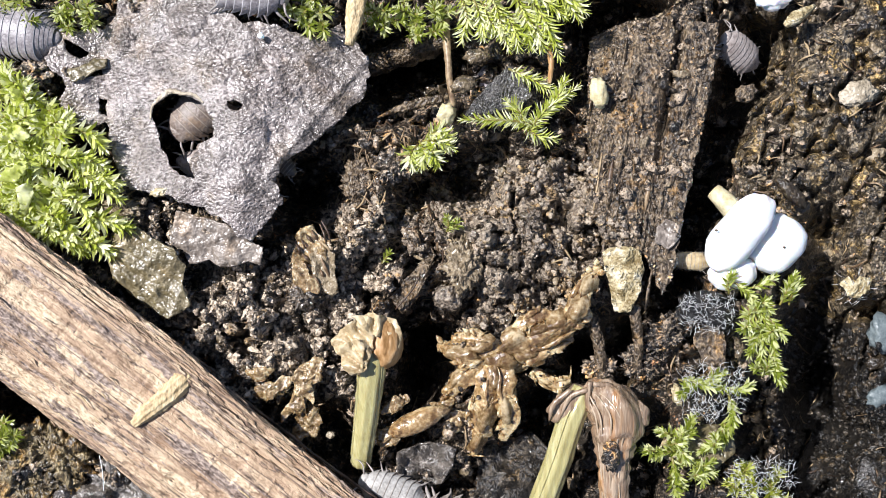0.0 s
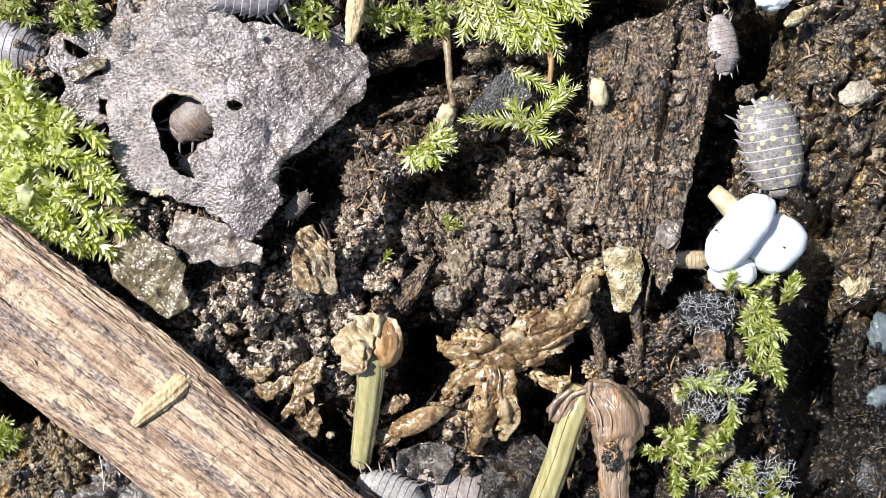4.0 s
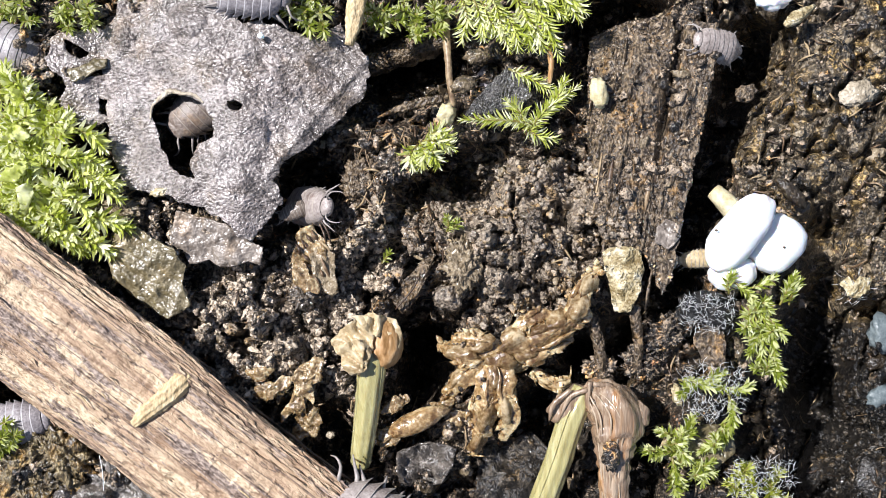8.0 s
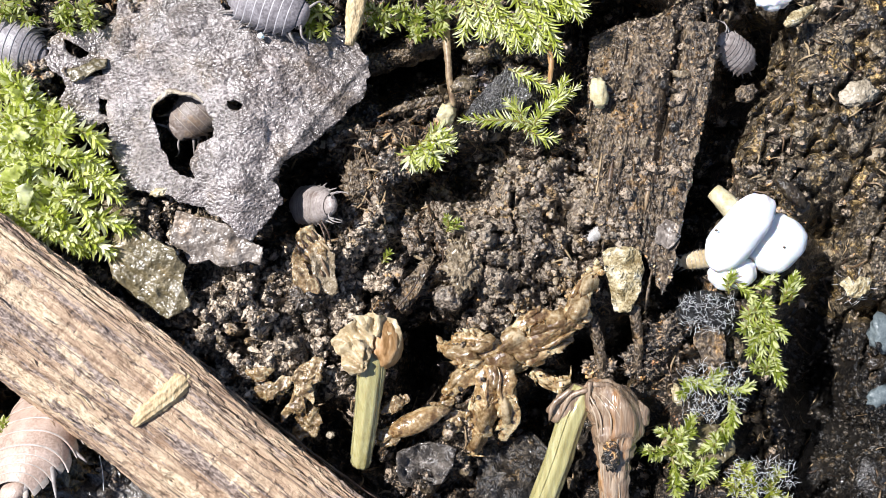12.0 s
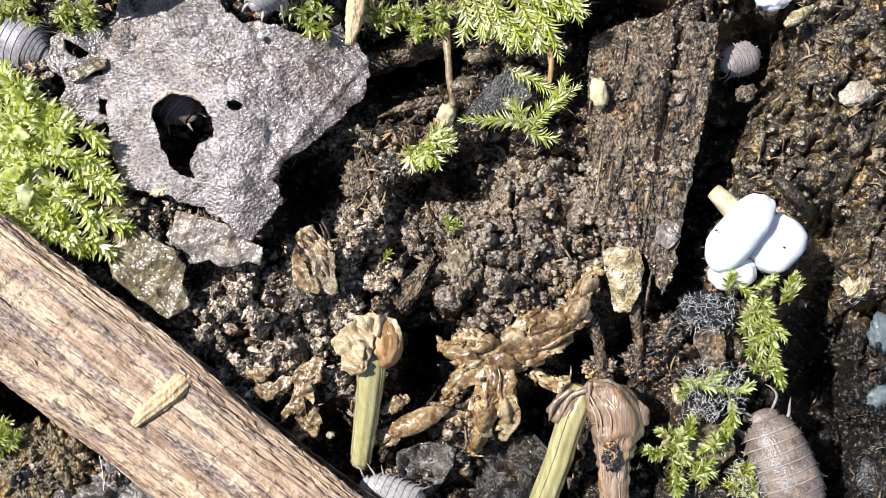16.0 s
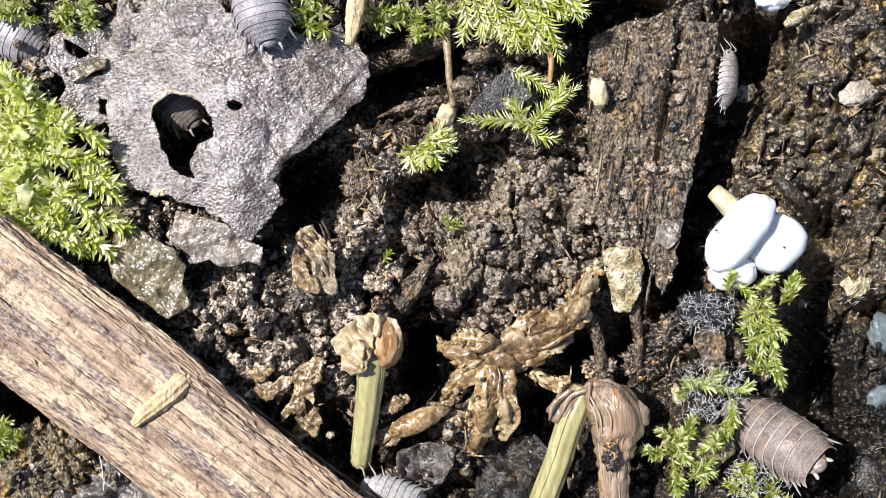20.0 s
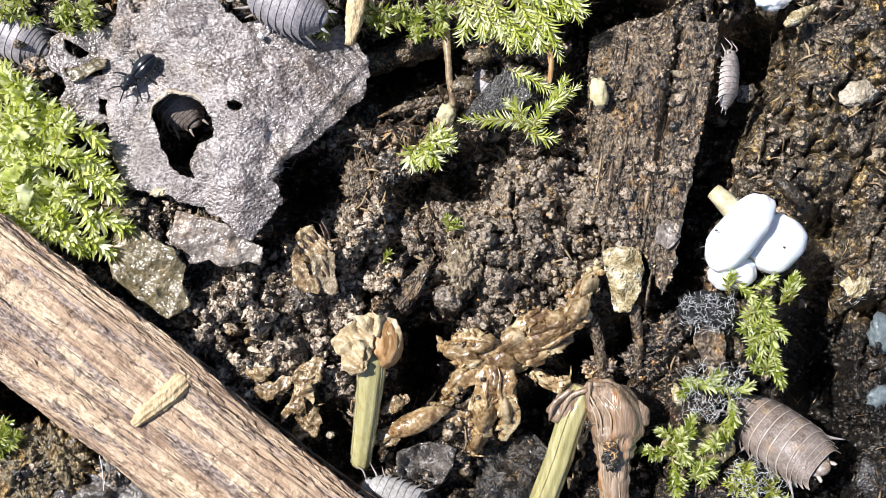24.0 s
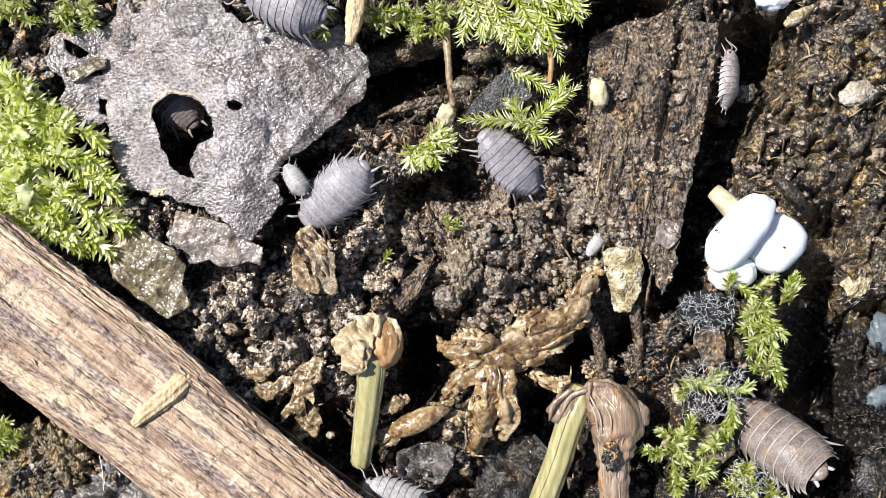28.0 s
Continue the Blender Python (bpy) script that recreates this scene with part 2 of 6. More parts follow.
M_BARK = mat("rotten_wood", (0.022, 0.015, 0.008), (0.1, 0.07, 0.042), (0.26, 0.19, 0.115), 20, (0.3, 0.6), 1.0, 5.6, stretch=(1, 0.8, 1), coat=1.0, bump_size=2.4, grain=1.1, wet=20, gloss=0.06,
             tints=(((1.6, 1.3, 0.8), 46, 0.56, 0.66), ((0.35, 0.34, 0.34), 60, 0.52, 0.64)))
M_PALE = mat("pale_pith", (0.2, 0.145, 0.06), (0.44, 0.36, 0.2), (0.7, 0.63, 0.46), 30, (0.3, 0.55), 1.0, 6, bump_size=2.0, stops=(0.36, 0.5, 0.62))
M_ROOT = mat("rotten_root", (0.13, 0.07, 0.026), (0.34, 0.22, 0.097), (0.62, 0.49, 0.285), 46, (0.12, 0.3), 0.5, 7, sss=0.55, coat=1.0, bump_size=1.0, stops=(0.36, 0.5, 0.64), grain=0.4, gloss=0.07)
M_SCRAP = mat("amber_scrap", (0.1, 0.062, 0.026), (0.27, 0.18, 0.085), (0.58, 0.45, 0.26), 34, (0.14, 0.34), 0.8, 6, sss=0.4, coat=1.0, bump_size=1.1, stops=(0.3, 0.5, 0.7), grain=0.7, gloss=0.08)
M_FILM = mat("amber_film", (0.15, 0.08, 0.03), (0.37, 0.245, 0.112), (0.68, 0.545, 0.335), 40, (0.12, 0.3), 0.5, 7, coat=1.0, bump_size=1.0, stops=(0.36, 0.5, 0.64), through_light=0.4, gloss=0.07)
M_HUSK = mat("papery_husk", (0.34, 0.23, 0.11), (0.6, 0.47, 0.27), (0.8, 0.7, 0.5), 22, (0.3, 0.5), 0.6, 7, through_light=0.2, bump_size=1.0, coat=0.4, grain=0.3)
M_STEM = mat("pale_green_stem", (0.33, 0.28, 0.11), (0.42, 0.375, 0.165), (0.54, 0.5, 0.26), 12, (0.2, 0.4), 0.3, 4, stretch=(1, 0.06, 1), sss=0.35, coat=0.9, stops=(0.3, 0.5, 0.7), grain=0.15, gloss=0.1)
M_RIB = mat("stalk_rib", (0.24, 0.165, 0.1), (0.38, 0.285, 0.19), (0.54, 0.44, 0.32), 14, (0.2, 0.4), 0.4, 4, stretch=(1, 0.2, 1), coat=0.9, gloss=0.16, grain=0.4)
M_STALK = mat("withered_stalk", (0.16, 0.1, 0.058), (0.27, 0.185, 0.118), (0.43, 0.325, 0.225), 14, (0.2, 0.4), 0.7, 4, stretch=(1, 0.1, 1), coat=0.9, bump_size=1.0, stops=(0.3, 0.5, 0.7), grain=0.4,
              tints=(((1.35, 0.95, 0.5), 70, 0.54, 0.64),), gloss=0.16)
M_MOSS = mat("moss_leaf", (0.22, 0.27, 0.025), (0.47, 0.52, 0.11), (0.8, 0.82, 0.44), 40, (0.2, 0.4), 0.2, 8, through_light=0.5, vary=0.7)
M_MOSS_DARK = mat("moss_leaf_olive", (0.17, 0.19, 0.016), (0.42, 0.45, 0.05), (0.7, 0.71, 0.25), 40, (0.25, 0.45), 0.2, 8, through_light=0.45, vary=0.7)
M_MOSS_STEM = mat("moss_stem", (0.1, 0.07, 0.02), (0.2, 0.17, 0.04), (0.3, 0.28, 0.06), 20, (0.3, 0.5), 0.2, 6)
M_FUNGUS = mat("white_fungus", (0.76, 0.78, 0.81), (0.84, 0.855, 0.875), (0.9, 0.905, 0.91), 60, (0.45, 0.6), 0.15, 8, sss=0.6)
M_STIPE = mat("yellowish_stipe", (0.4, 0.34, 0.18), (0.56, 0.49, 0.3), (0.68, 0.62, 0.42), 24, (0.35, 0.55), 0.3, 6, sss=0.3)
M_MYCEL = mat("white_mould", (0.7, 0.7, 0.68), (0.8, 0.8, 0.79), (0.88, 0.88, 0.88), 40, (0.4, 0.6), 0.0, 8, through_light=0.3)
M_STONE = mat("blue_grey_stone", (0.07, 0.09, 0.093), (0.13, 0.155, 0.158), (0.2, 0.23, 0.23), 30, (0.3, 0.6), 0.5, 6, coat=0.3)
M_PEBBLE = mat("beige_grit", (0.26, 0.21, 0.14), (0.42, 0.35, 0.25), (0.6, 0.52, 0.4), 22, (0.35, 0.6), 1.0, 6, coat=0.5, bump_size=1.4)
M_ORANGE = mat("orange_sliver", (0.2, 0.1, 0.03), (0.42, 0.24, 0.1), (0.6, 0.42, 0.24), 24, (0.3, 0.5), 0.4, 6, stretch=(1, 0.3, 1))
M_SLATE = mat("slate_shell", (0.165, 0.146, 0.15), (0.28, 0.252, 0.256), (0.42, 0.386, 0.39), 22, (0.34, 0.5), 0.5, 4, spec=0.45, bump_size=0.8, grain=0.6)
M_SLATE_RIM = mat("slate_shell_rim", (0.3, 0.285, 0.295), (0.42, 0.4, 0.41), (0.54, 0.52, 0.53), 20, (0.3, 0.45), 0.2, 5)
M_TAN = mat("tan_shell", (0.2, 0.162, 0.145), (0.34, 0.288, 0.26), (0.48, 0.42, 0.385), 26, (0.3, 0.45), 0.5, 4, spec=0.6, bump_size=0.9, grain=0.6,
            tints=(((0.62, 0.55, 0.52), 40, 0.55, 0.66),))
M_PINK = mat("pinkish_shell", (0.38, 0.265, 0.2), (0.55, 0.405, 0.32), (0.68, 0.54, 0.45), 26, (0.3, 0.45), 0.5, 4, spec=0.6, bump_size=0.9, grain=0.5)
M_TAN_RIM = mat("tan_shell_rim", (0.36, 0.3, 0.25), (0.48, 0.42, 0.36), (0.6, 0.54, 0.48), 20, (0.3, 0.45), 0.2, 5)
M_SPOT = mat("spotted_shell", (0.12, 0.11, 0.1), (0.24, 0.22, 0.2), (0.36, 0.33, 0.3), 20, (0.22, 0.38), 0.3, 5, spots=((0.55, 0.5, 0.28), 20, 0.28))
M_BROWN = mat("brown_shell", (0.0792, 0.05904, 0.04464), (0.1656, 0.1296, 0.1008), (0.2592, 0.2088, 0.162), 14, (0.3, 0.45), 0.5, 5)
M_MAUVE = mat("mauve_brown_shell", (0.12, 0.09, 0.072), (0.21, 0.166, 0.138), (0.34, 0.28, 0.238), 30, (0.35, 0.5), 0.6, 4, spec=0.45, coat=0.15, grain=0.6, gloss=0.35,
              tints=(((0.62, 0.56, 0.52), 26, 0.55, 0.64), ((1.35, 1.2, 0.95), 36, 0.56, 0.66)))
M_MAUVE_RIM = mat("mauve_shell_rim", (0.28, 0.23, 0.185), (0.4, 0.34, 0.28), (0.5, 0.44, 0.37), 20, (0.3, 0.45), 0.2, 5)
# tan wet crumbs; the pale tones also paint in the bed's sun glints
M_GLOSS = mat("glossy_crumb", (0.07, 0.054, 0.038), (0.33, 0.255, 0.18), (0.68, 0.56, 0.42), 12, (0.25, 0.5), 1.0, 5.0, vary=0.6, coat=1.0, bump_size=2.2, grain=1.0, gloss=0.06)
M_PALE_SHELL = mat("pale_shell", (0.34, 0.32, 0.29), (0.52, 0.495, 0.46), (0.68, 0.66, 0.62), 20, (0.2, 0.4), 0.3, 5, through_light=0.25)
M_PALE_GREY = mat("pale_grey_shell", (0.3, 0.28, 0.26), (0.48, 0.455, 0.43), (0.62, 0.6, 0.57), 20, (0.25, 0.4), 0.3, 5, through_light=0.15)
M_LIMB = mat("pale_limb", (0.22, 0.19, 0.17), (0.36, 0.32, 0.29), (0.5, 0.46, 0.43), 14, (0.3, 0.5), 0.1, 5, through_light=0.15)
M_LIMB_DARK = mat("grey_limb", (0.1, 0.09, 0.09), (0.2, 0.18, 0.18), (0.32, 0.3, 0.3), 14, (0.3, 0.5), 0.1, 5)
M_BELLY = mat("soft_belly", (0.2, 0.18, 0.16), (0.3, 0.27, 0.25), (0.42, 0.38, 0.35), 20, (0.3, 0.5), 0.2, 6)
M_EYE = mat("black_eye", (0.005, 0.005, 0.005), (0.01, 0.01, 0.01), (0.02, 0.02, 0.02), 6, (0.1, 0.2), 0.0, 4)
M_BEETLE = mat("black_beetle_shell", (0.004, 0.004, 0.005), (0.01, 0.01, 0.012), (0.02, 0.02, 0.025), 20, (0.06, 0.18), 0.1, 5, spec=0.8)

# ---- mesh helpers ----
BASE = {}


def data_of(name, verts, faces, material, smooth=True, second=None, marks=()):
    me = bpy.data.meshes.new(name)
    me.from_pydata((np.asarray(verts, float) * U).tolist(), [], faces if isinstance(faces, list) else faces.tolist())
    me.materials.append(material)
    if second:
        me.materials.append(second)
        for f in marks:
            me.polygons[f].material_index = 1
    me.polygons.foreach_set("use_smooth", [smooth] * len(me.polygons))
    me.update()
    return me


def thing(name, base, label, category, group="", kind=""):
    """An Empty at the base of a thing, to carry its parts."""
    ob = new(name)
    ob.empty_display_size = 0.001
    ob.location = Vector(base) * U
    BASE[ob] = Vector(base)
    return tagged(ob, label, category, group, kind)


def part(name, shape, material, parent=None, label="", smooth=True, second=None):
    """One mesh object of (verts, faces) or (verts, faces, marked faces) in plan space, under its thing or part."""
    verts, faces = shape[0], shape[1]
    origin = BASE.get(parent, Vector((0, 0, 0)))
    verts = np.asarray([tuple(v) for v in verts], float) - np.array(origin)
    ob = new(name, data_of(name, verts, faces, material, smooth, second, shape[2] if len(shape) > 2 else ()))
    if parent:
        ob.parent = parent
        BASE[ob] = origin
    if label:
        tagged(ob, label)
    return ob


def solo(name, shape, material, label, category, group="", kind="", smooth=True):
    return tagged(part(name, shape, material, None, "", smooth), label, category, group, kind)


def joined(shapes):
    verts, faces = [], []
    for s in shapes:
        n = len(verts)
        verts += [tuple(p) for p in s[0]]
        faces += [tuple(i + n for i in f) for f in s[1]]
    return verts, faces


def glide(points, steps):
    """Points along a smooth line through the given points (of any dimension)."""
    p = [np.array(q, float) for q in points]
    p = [2 * p[0] - p[1]] + p + [2 * p[-1] - p[-2]]
    out = []
    for i in range(1, len(p) - 2):
        for s in range(steps):
            t = s / steps
            out.append(0.5 * (2 * p[i] + (p[i + 1] - p[i - 1]) * t + (2 * p[i - 1] - 5 * p[i] + 4 * p[i + 1] - p[i + 2]) * t * t
                              + (3 * p[i] - p[i - 1] - 3 * p[i + 1] + p[i + 2]) * t ** 3))
    out.append(p[-2])
    return out


def tube(points, radii, sides=10, steps=6, rough=0.0, flutes=0, flute=0.0, flat=1.0, seed=0, plan=True):
    """A tapered, uneven rod along (u, v, h) points, closed at both ends."""
    line = glide([(*p, r) for p, r in zip(points, radii)], steps)
    centre = [at(*q[:3]) if plan else Vector(q[:3]) for q in line]
    verts, faces = [], []
    n = len(line)
    for i, c in enumerate(centre):
        way = (centre[min(i + 1, n - 1)] - centre[max(i - 1, 0)]).normalized()
        side = way.cross(Vector((0, 0, 1)))
        side = side.normalized() if side.length > 0.05 else Vector((1, 0, 0))
        up = side.cross(way).normalized()
        r = max(float(line[i][3]), 0.3)
        for k in range(sides):
            a = 2 * math.pi * k / sides
            d = side * math.cos(a) + up * math.sin(a) * flat
            w = r * (1 + flute * math.cos(flutes * a))
            if rough:
                w *= 1 + rough * noise.noise(c / (r * 1.2) + d * 1.3 + Vector((seed * 7.1, 0, 0)))
            verts.append(c + d * w)
    for i in range(n - 1):
        for k in range(sides):
            a, b = i * sides + k, i * sides + (k + 1) % sides
            faces.append((a, a + sides, b + sides, b))
    faces.append(tuple(range(sides)))
    faces.append(tuple(range(n * sides - 1, (n - 1) * sides - 1, -1)))
    return verts, faces


@functools.lru_cache(None)
def ball(sub):
    bm = bmesh.new()
    bmesh.ops.create_icosphere(bm, subdivisions=sub, radius=1)
    v = np.array([tuple(p.co) for p in bm.verts])
    f = np.array([[p.index for p in q.verts] for q in bm.faces])
    bm.free()
    return v, f


def lump(u, v, h, radii, turn=0.0, rough=0.2, freq=1.5, seed=0, sub=3, power=2.0, tilt=0.0):
    """An uneven rounded body; power above 2 makes it boxier."""
    bv, bf = ball(sub)
    c = at(u, v, h)
    m = Euler((0, radians(tilt), radians(turn))).to_matrix()
    verts = []
    for p in bv:
        q = Vector(p)
        s = (abs(q.x) ** power + abs(q.y) ** power + abs(q.z) ** power) ** (-1 / power)
        w = s * (1 + rough * noise.fractal(q * freq + Vector((seed * 3.7, seed, 0)), 0.8, 2.0, 3))
        verts.append(c + m @ Vector((q.x * radii[0] * w, q.y * radii[1] * w, q.z * radii[2] * w)))
    return verts, [tuple(int(i) for i in f) for f in bf]


def inside(pts, poly):
    """Which of the points lie in the polygon."""
    x, y = pts[:, 0], pts[:, 1]
    hit = np.zeros(len(pts), bool)
    for (x0, y0), (x1, y1) in zip(poly, poly[1:] + poly[:1]):
        if y0 != y1:
            hit ^= ((y0 > y) != (y1 > y)) & (x < (x1 - x0) * (y - y0) / (y1 - y0) + x0)
    return hit


def ragged(poly, step, wobble, seed):
    """A closed outline, smoothed through its corners, with small nicks."""
    closed = poly + poly[:1]
    out = []
    for (x0, y0), (x1, y1) in zip(closed, closed[1:]):
        n = max(1, int(math.hypot(x1 - x0, y1 - y0) / step))
        for i in range(n):
            t = i / n
            x, y = x0 + (x1 - x0) * t, y0 + (y1 - y0) * t
            w = noise.noise_vector(Vector((x / 22 + seed, y / 22, 0))) + 0.6 * noise.noise_vector(Vector((x / 7, y / 7 + seed, 5)))
            out.append((x + wobble * w.x, y + wobble * w.y))
    return out


def sheet(poly, height, thick, step=6, wobble=4, holes=(), seed=0):
    """A thin ragged sheet over an outline in the plan, with holes through it; height(u, v) on arrays."""
    loops = [ragged(list(poly), step, wobble, seed)] + [ragged(list(q), step * 0.7, wobble * 0.6, seed + 3) for q in holes]
    pts, edges = [], []
    for loop in loops:
        n = len(pts)
        pts += loop
        edges += [(n + i, n + (i + 1) % len(loop)) for i in range(len(loop))]
    rng = np.random.RandomState(seed + 11)
    xs = np.arange(min(p[0] for p in loops[0]), max(p[0] for p in loops[0]), step)
    ys = np.arange(min(p[1] for p in loops[0]), max(p[1] for p in loops[0]), step)
    g = np.array([(x, y) for x in xs for y in ys]) + rng.uniform(-0.3, 0.3, (len(xs) * len(ys), 2)) * step
    keep = inside(g, loops[0])
    for loop in loops[1:]:
        keep &= ~inside(g, loop)
    rim = np.array(pts)
    g = g[keep]
    far = np.array([((rim - q) ** 2).sum(1).min() > (step * 0.55) ** 2 for q in g]) if len(g) else np.zeros(0, bool)
    g = g[far] if len(g) else g
    flat = [Vector(p) for p in pts] + [Vector(p) for p in g.tolist()]
    vs, es, fs, *_ = geometry.delaunay_2d_cdt(flat, edges, [], 0, 0.01)
    vs = np.array([tuple(p) for p in vs])
    mid = np.array([vs[list(f)].mean(0) for f in fs])
    ok = inside(mid, loops[0])
    for loop in loops[1:]:
        ok &= ~inside(mid, loop)
    fs = [tuple(f) for f, k in zip(fs, ok) if k]
    h = height(vs[:, 0], vs[:, 1])
    top = [at(x, y, z) for (x, y), z in zip(vs, h)]
    low = [at(x, y, z - thick) for (x, y), z in zip(vs, h)]
    if fs:
        a, b, c = (top[i] for i in fs[0][:3])
        if (b - a).cross(c - a).z < 0:
            fs = [f[::-1] for f in fs]
    n = len(vs)
    seen = {}
    for f in fs:
        for a, b in zip(f, f[1:] + f[:1]):
            seen[(a, b)] = 1
    side = [(b, a, a + n, b + n) for a, b in seen if (b, a) not in seen]
    return top + low, fs + [tuple(i + n for i in f[::-1]) for f in fs] + side


# ---- heights of the ground and of the large lying pieces ----
# hollows and mounds: u, v, half-length, half-width, turn in degrees (anticlockwise), height
FORMS = []


def form(u, v, a, b, turn, rise):
    FORMS.append((u, v, a, b, turn, rise))


form(550, 335, 70, 60, 35, -200); form(640, 405, 46, 36, 0, 30); form(722, 255, 45, 28, 0, 50); form(825, 330, 50, 34, 0, -150)
form(760, 108, 60, 40, 0, -150); form(1130, 14, 50, 22, 0, -120); form(815, 490, 36, 30, 0, -70); form(930, 478, 55, 35, 0, 35)
form(1342, 112, 70, 50, 60, -170); form(1330, 772, 46, 38, 0, -150); form(1025, 628, 34, 32, 0, -200); form(560, 440, 60, 40, 60, -50)
form(735, 342, 40, 44, 0, -110); form(690, 440, 46, 20, 70, -60); form(640, 470, 40, 18, 60, -50); form(470, 500, 50, 16, -20, -20)
form(560, 560, 60, 20, 30, -12); form(350, 500, 40, 16, -20, -40); form(740, 500, 90, 32, 80, -62); form(810, 290, 60, 28, 6, -100)
form(880, 270, 60, 20, 0, -40); form(700, 130, 120, 56, 10, -180); form(1060, 40, 70, 50, 0, -170); form(1018, 150, 110, 32, 88, -110)
form(1290, 170, 160, 42, 76, -170); form(1220, 400, 150, 38, 78, -170); form(1195, 500, 60, 40, 80, -130); form(748, 650, 80, 46, 72, -230)
form(756, 596, 56, 30, 0, -190); form(1000, 760, 100, 32, 70, -190); form(1108, 606, 60, 36, 70, -170); form(600, 780, 80, 48, -50, -140)
form(700, 800, 60, 36, 0, -60); form(940, 735, 66, 30, 80, -180); form(940, 850, 90, 56, 0, -110); form(50, 706, 100, 60, -30, -220)
form(1440, 670, 210, 56, 86, -270); form(1330, 700, 60, 34, 20, -100); form(1150, 780, 90, 30, 80, -90); form(420, 440, 60, 26, 10, -40)
form(330, 240, 80, 90, 0, -60); form(1500, 775, 60, 36, 10, -170); form(1540, 556, 34, 22, 0, -120); form(1440, 850, 70, 50, 0, -90); form(1470, 400, 40, 30, 0, -60); form(870, 420, 150, 110, 20, 45)
form(660, 350, 60, 70, 60, 25); form(660, 270, 70, 40, 10, 20); form(430, 570, 120, 60, -37, 34); form(550, 470, 60, 40, -50, 30)
form(1100, 300, 90, 220, 0, 25); form(90, 820, 110, 45, 0, 15); form(1450, 200, 160, 150, 0, 10); form(900, 120, 110, 90, 0, 35)
form(1240, 590, 90, 70, 0, 14); form(1230, 780, 80, 80, 0, 30); form(90, 300, 120, 130, 0, 8); form(180, 60, 120, 60, 0, 20)


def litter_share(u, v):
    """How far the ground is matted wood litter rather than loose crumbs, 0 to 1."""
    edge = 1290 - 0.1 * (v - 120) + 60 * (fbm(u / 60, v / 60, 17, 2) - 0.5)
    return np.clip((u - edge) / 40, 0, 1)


def ground_h(u, v):
    u, v = np.asarray(u, float), np.asarray(v, float)
    h = 30 * (fbm(u / 170, v / 170, 5, 3) - 0.5)
    for cu, cv, a, b, turn, rise in FORMS:
        c, s = math.cos(radians(turn)), math.sin(radians(turn))
        x, y = (u - cu) * c - (v - cv) * s, (u - cu) * s + (v - cv) * c
        d = (x / a) ** 2 + (y / b) ** 2
        h = h + (rise if rise > 0 else 1.4 * rise) * np.exp(-d * 1.1)
    near = np.exp(-np.maximum(0, np.hypot((u - 784) / 1.6, v - 441) - 700) / 400)
    warp = 14 * (vnoise(u / 40, v / 40, 21) - 0.5)
    grains = 30 * (1 - cells((u + 2 * warp) / 50, (v - 2 * warp) / 50, 3) ** 2) + 20 * (1 - cells((u + warp) / 22, v / 22, 4) ** 2) - 26
    grains = grains + 8 * (1 - cells(u / 9.5, (v + warp) / 9.5, 6) ** 2) + 52 * (fbm(u / 34, v / 34, 9, 4) - 0.5)
    grains = grains + 30 * (fbm(u / 46, v / 46, 19, 2) - 0.5) - 46 * np.clip(1 - np.abs(2 * fbm((u + warp) / 62, v / 62, 20, 3) - 1) / 0.16, 0, 1)
    mats = litter_share(u, v)
    a, b = u * 0.93 + v * 0.36, v * 0.93 - u * 0.36
    matted = 44 * (fbm(a / 26, b / 60, 14, 4) - 0.5) - 52 * np.clip(1 - np.abs(2 * fbm(a / 44, b / 80, 18, 3) - 1) / 0.15, 0, 1) * (fbm(u / 120, v / 120, 22, 2) > 0.42) + 16 * np.abs(fbm(a / 50, b / 18, 15, 3) - 0.5) + 10 * (1 - cells(u / 10, v / 9, 16) ** 2)
    matted = 0.62 * matted * (1 + 0.7 * np.clip((v - 430) / 80, 0, 1))
    return h - 22 + near * (1.25 * grains * (1 - 0.62 * mats) + 1.15 * matted * mats)


LEAF = [(92, 64), (130, 52), (186, 50), (204, 26), (214, -24), (320, -44), (378, -10), (402, 22), (432, 38), (470, 44), (520, 56), (560, 70), (600, 44), (628, 78),
        (652, 98), (655, 130), (640, 172), (608, 208), (570, 242), (535, 268), (496, 292), (488, 320), (502, 350), (476, 392), (447, 428),
        (425, 422), (398, 392), (360, 372), (318, 356), (268, 342), (222, 330), (196, 268), (194, 232), (184, 216), (166, 226), (140, 220), (114, 208), (104, 178), (114, 152), (98, 130), (80, 104)]
LEAF_HOLES = [[(268, 206), (275, 182), (300, 165), (340, 172), (362, 188), (376, 214), (376, 242), (356, 252), (344, 268), (336, 292), (345, 316),
               (320, 310), (300, 290), (284, 250)], [(400, 178), (416, 178), (430, 186), (422, 197), (404, 192)],
              [(112, 70), (136, 78), (158, 96), (140, 104), (118, 92)], [(122, 122), (148, 118), (164, 106), (184, 110), (180, 132), (150, 138)], [(176, 176), (189, 180), (188, 206), (176, 202)]]


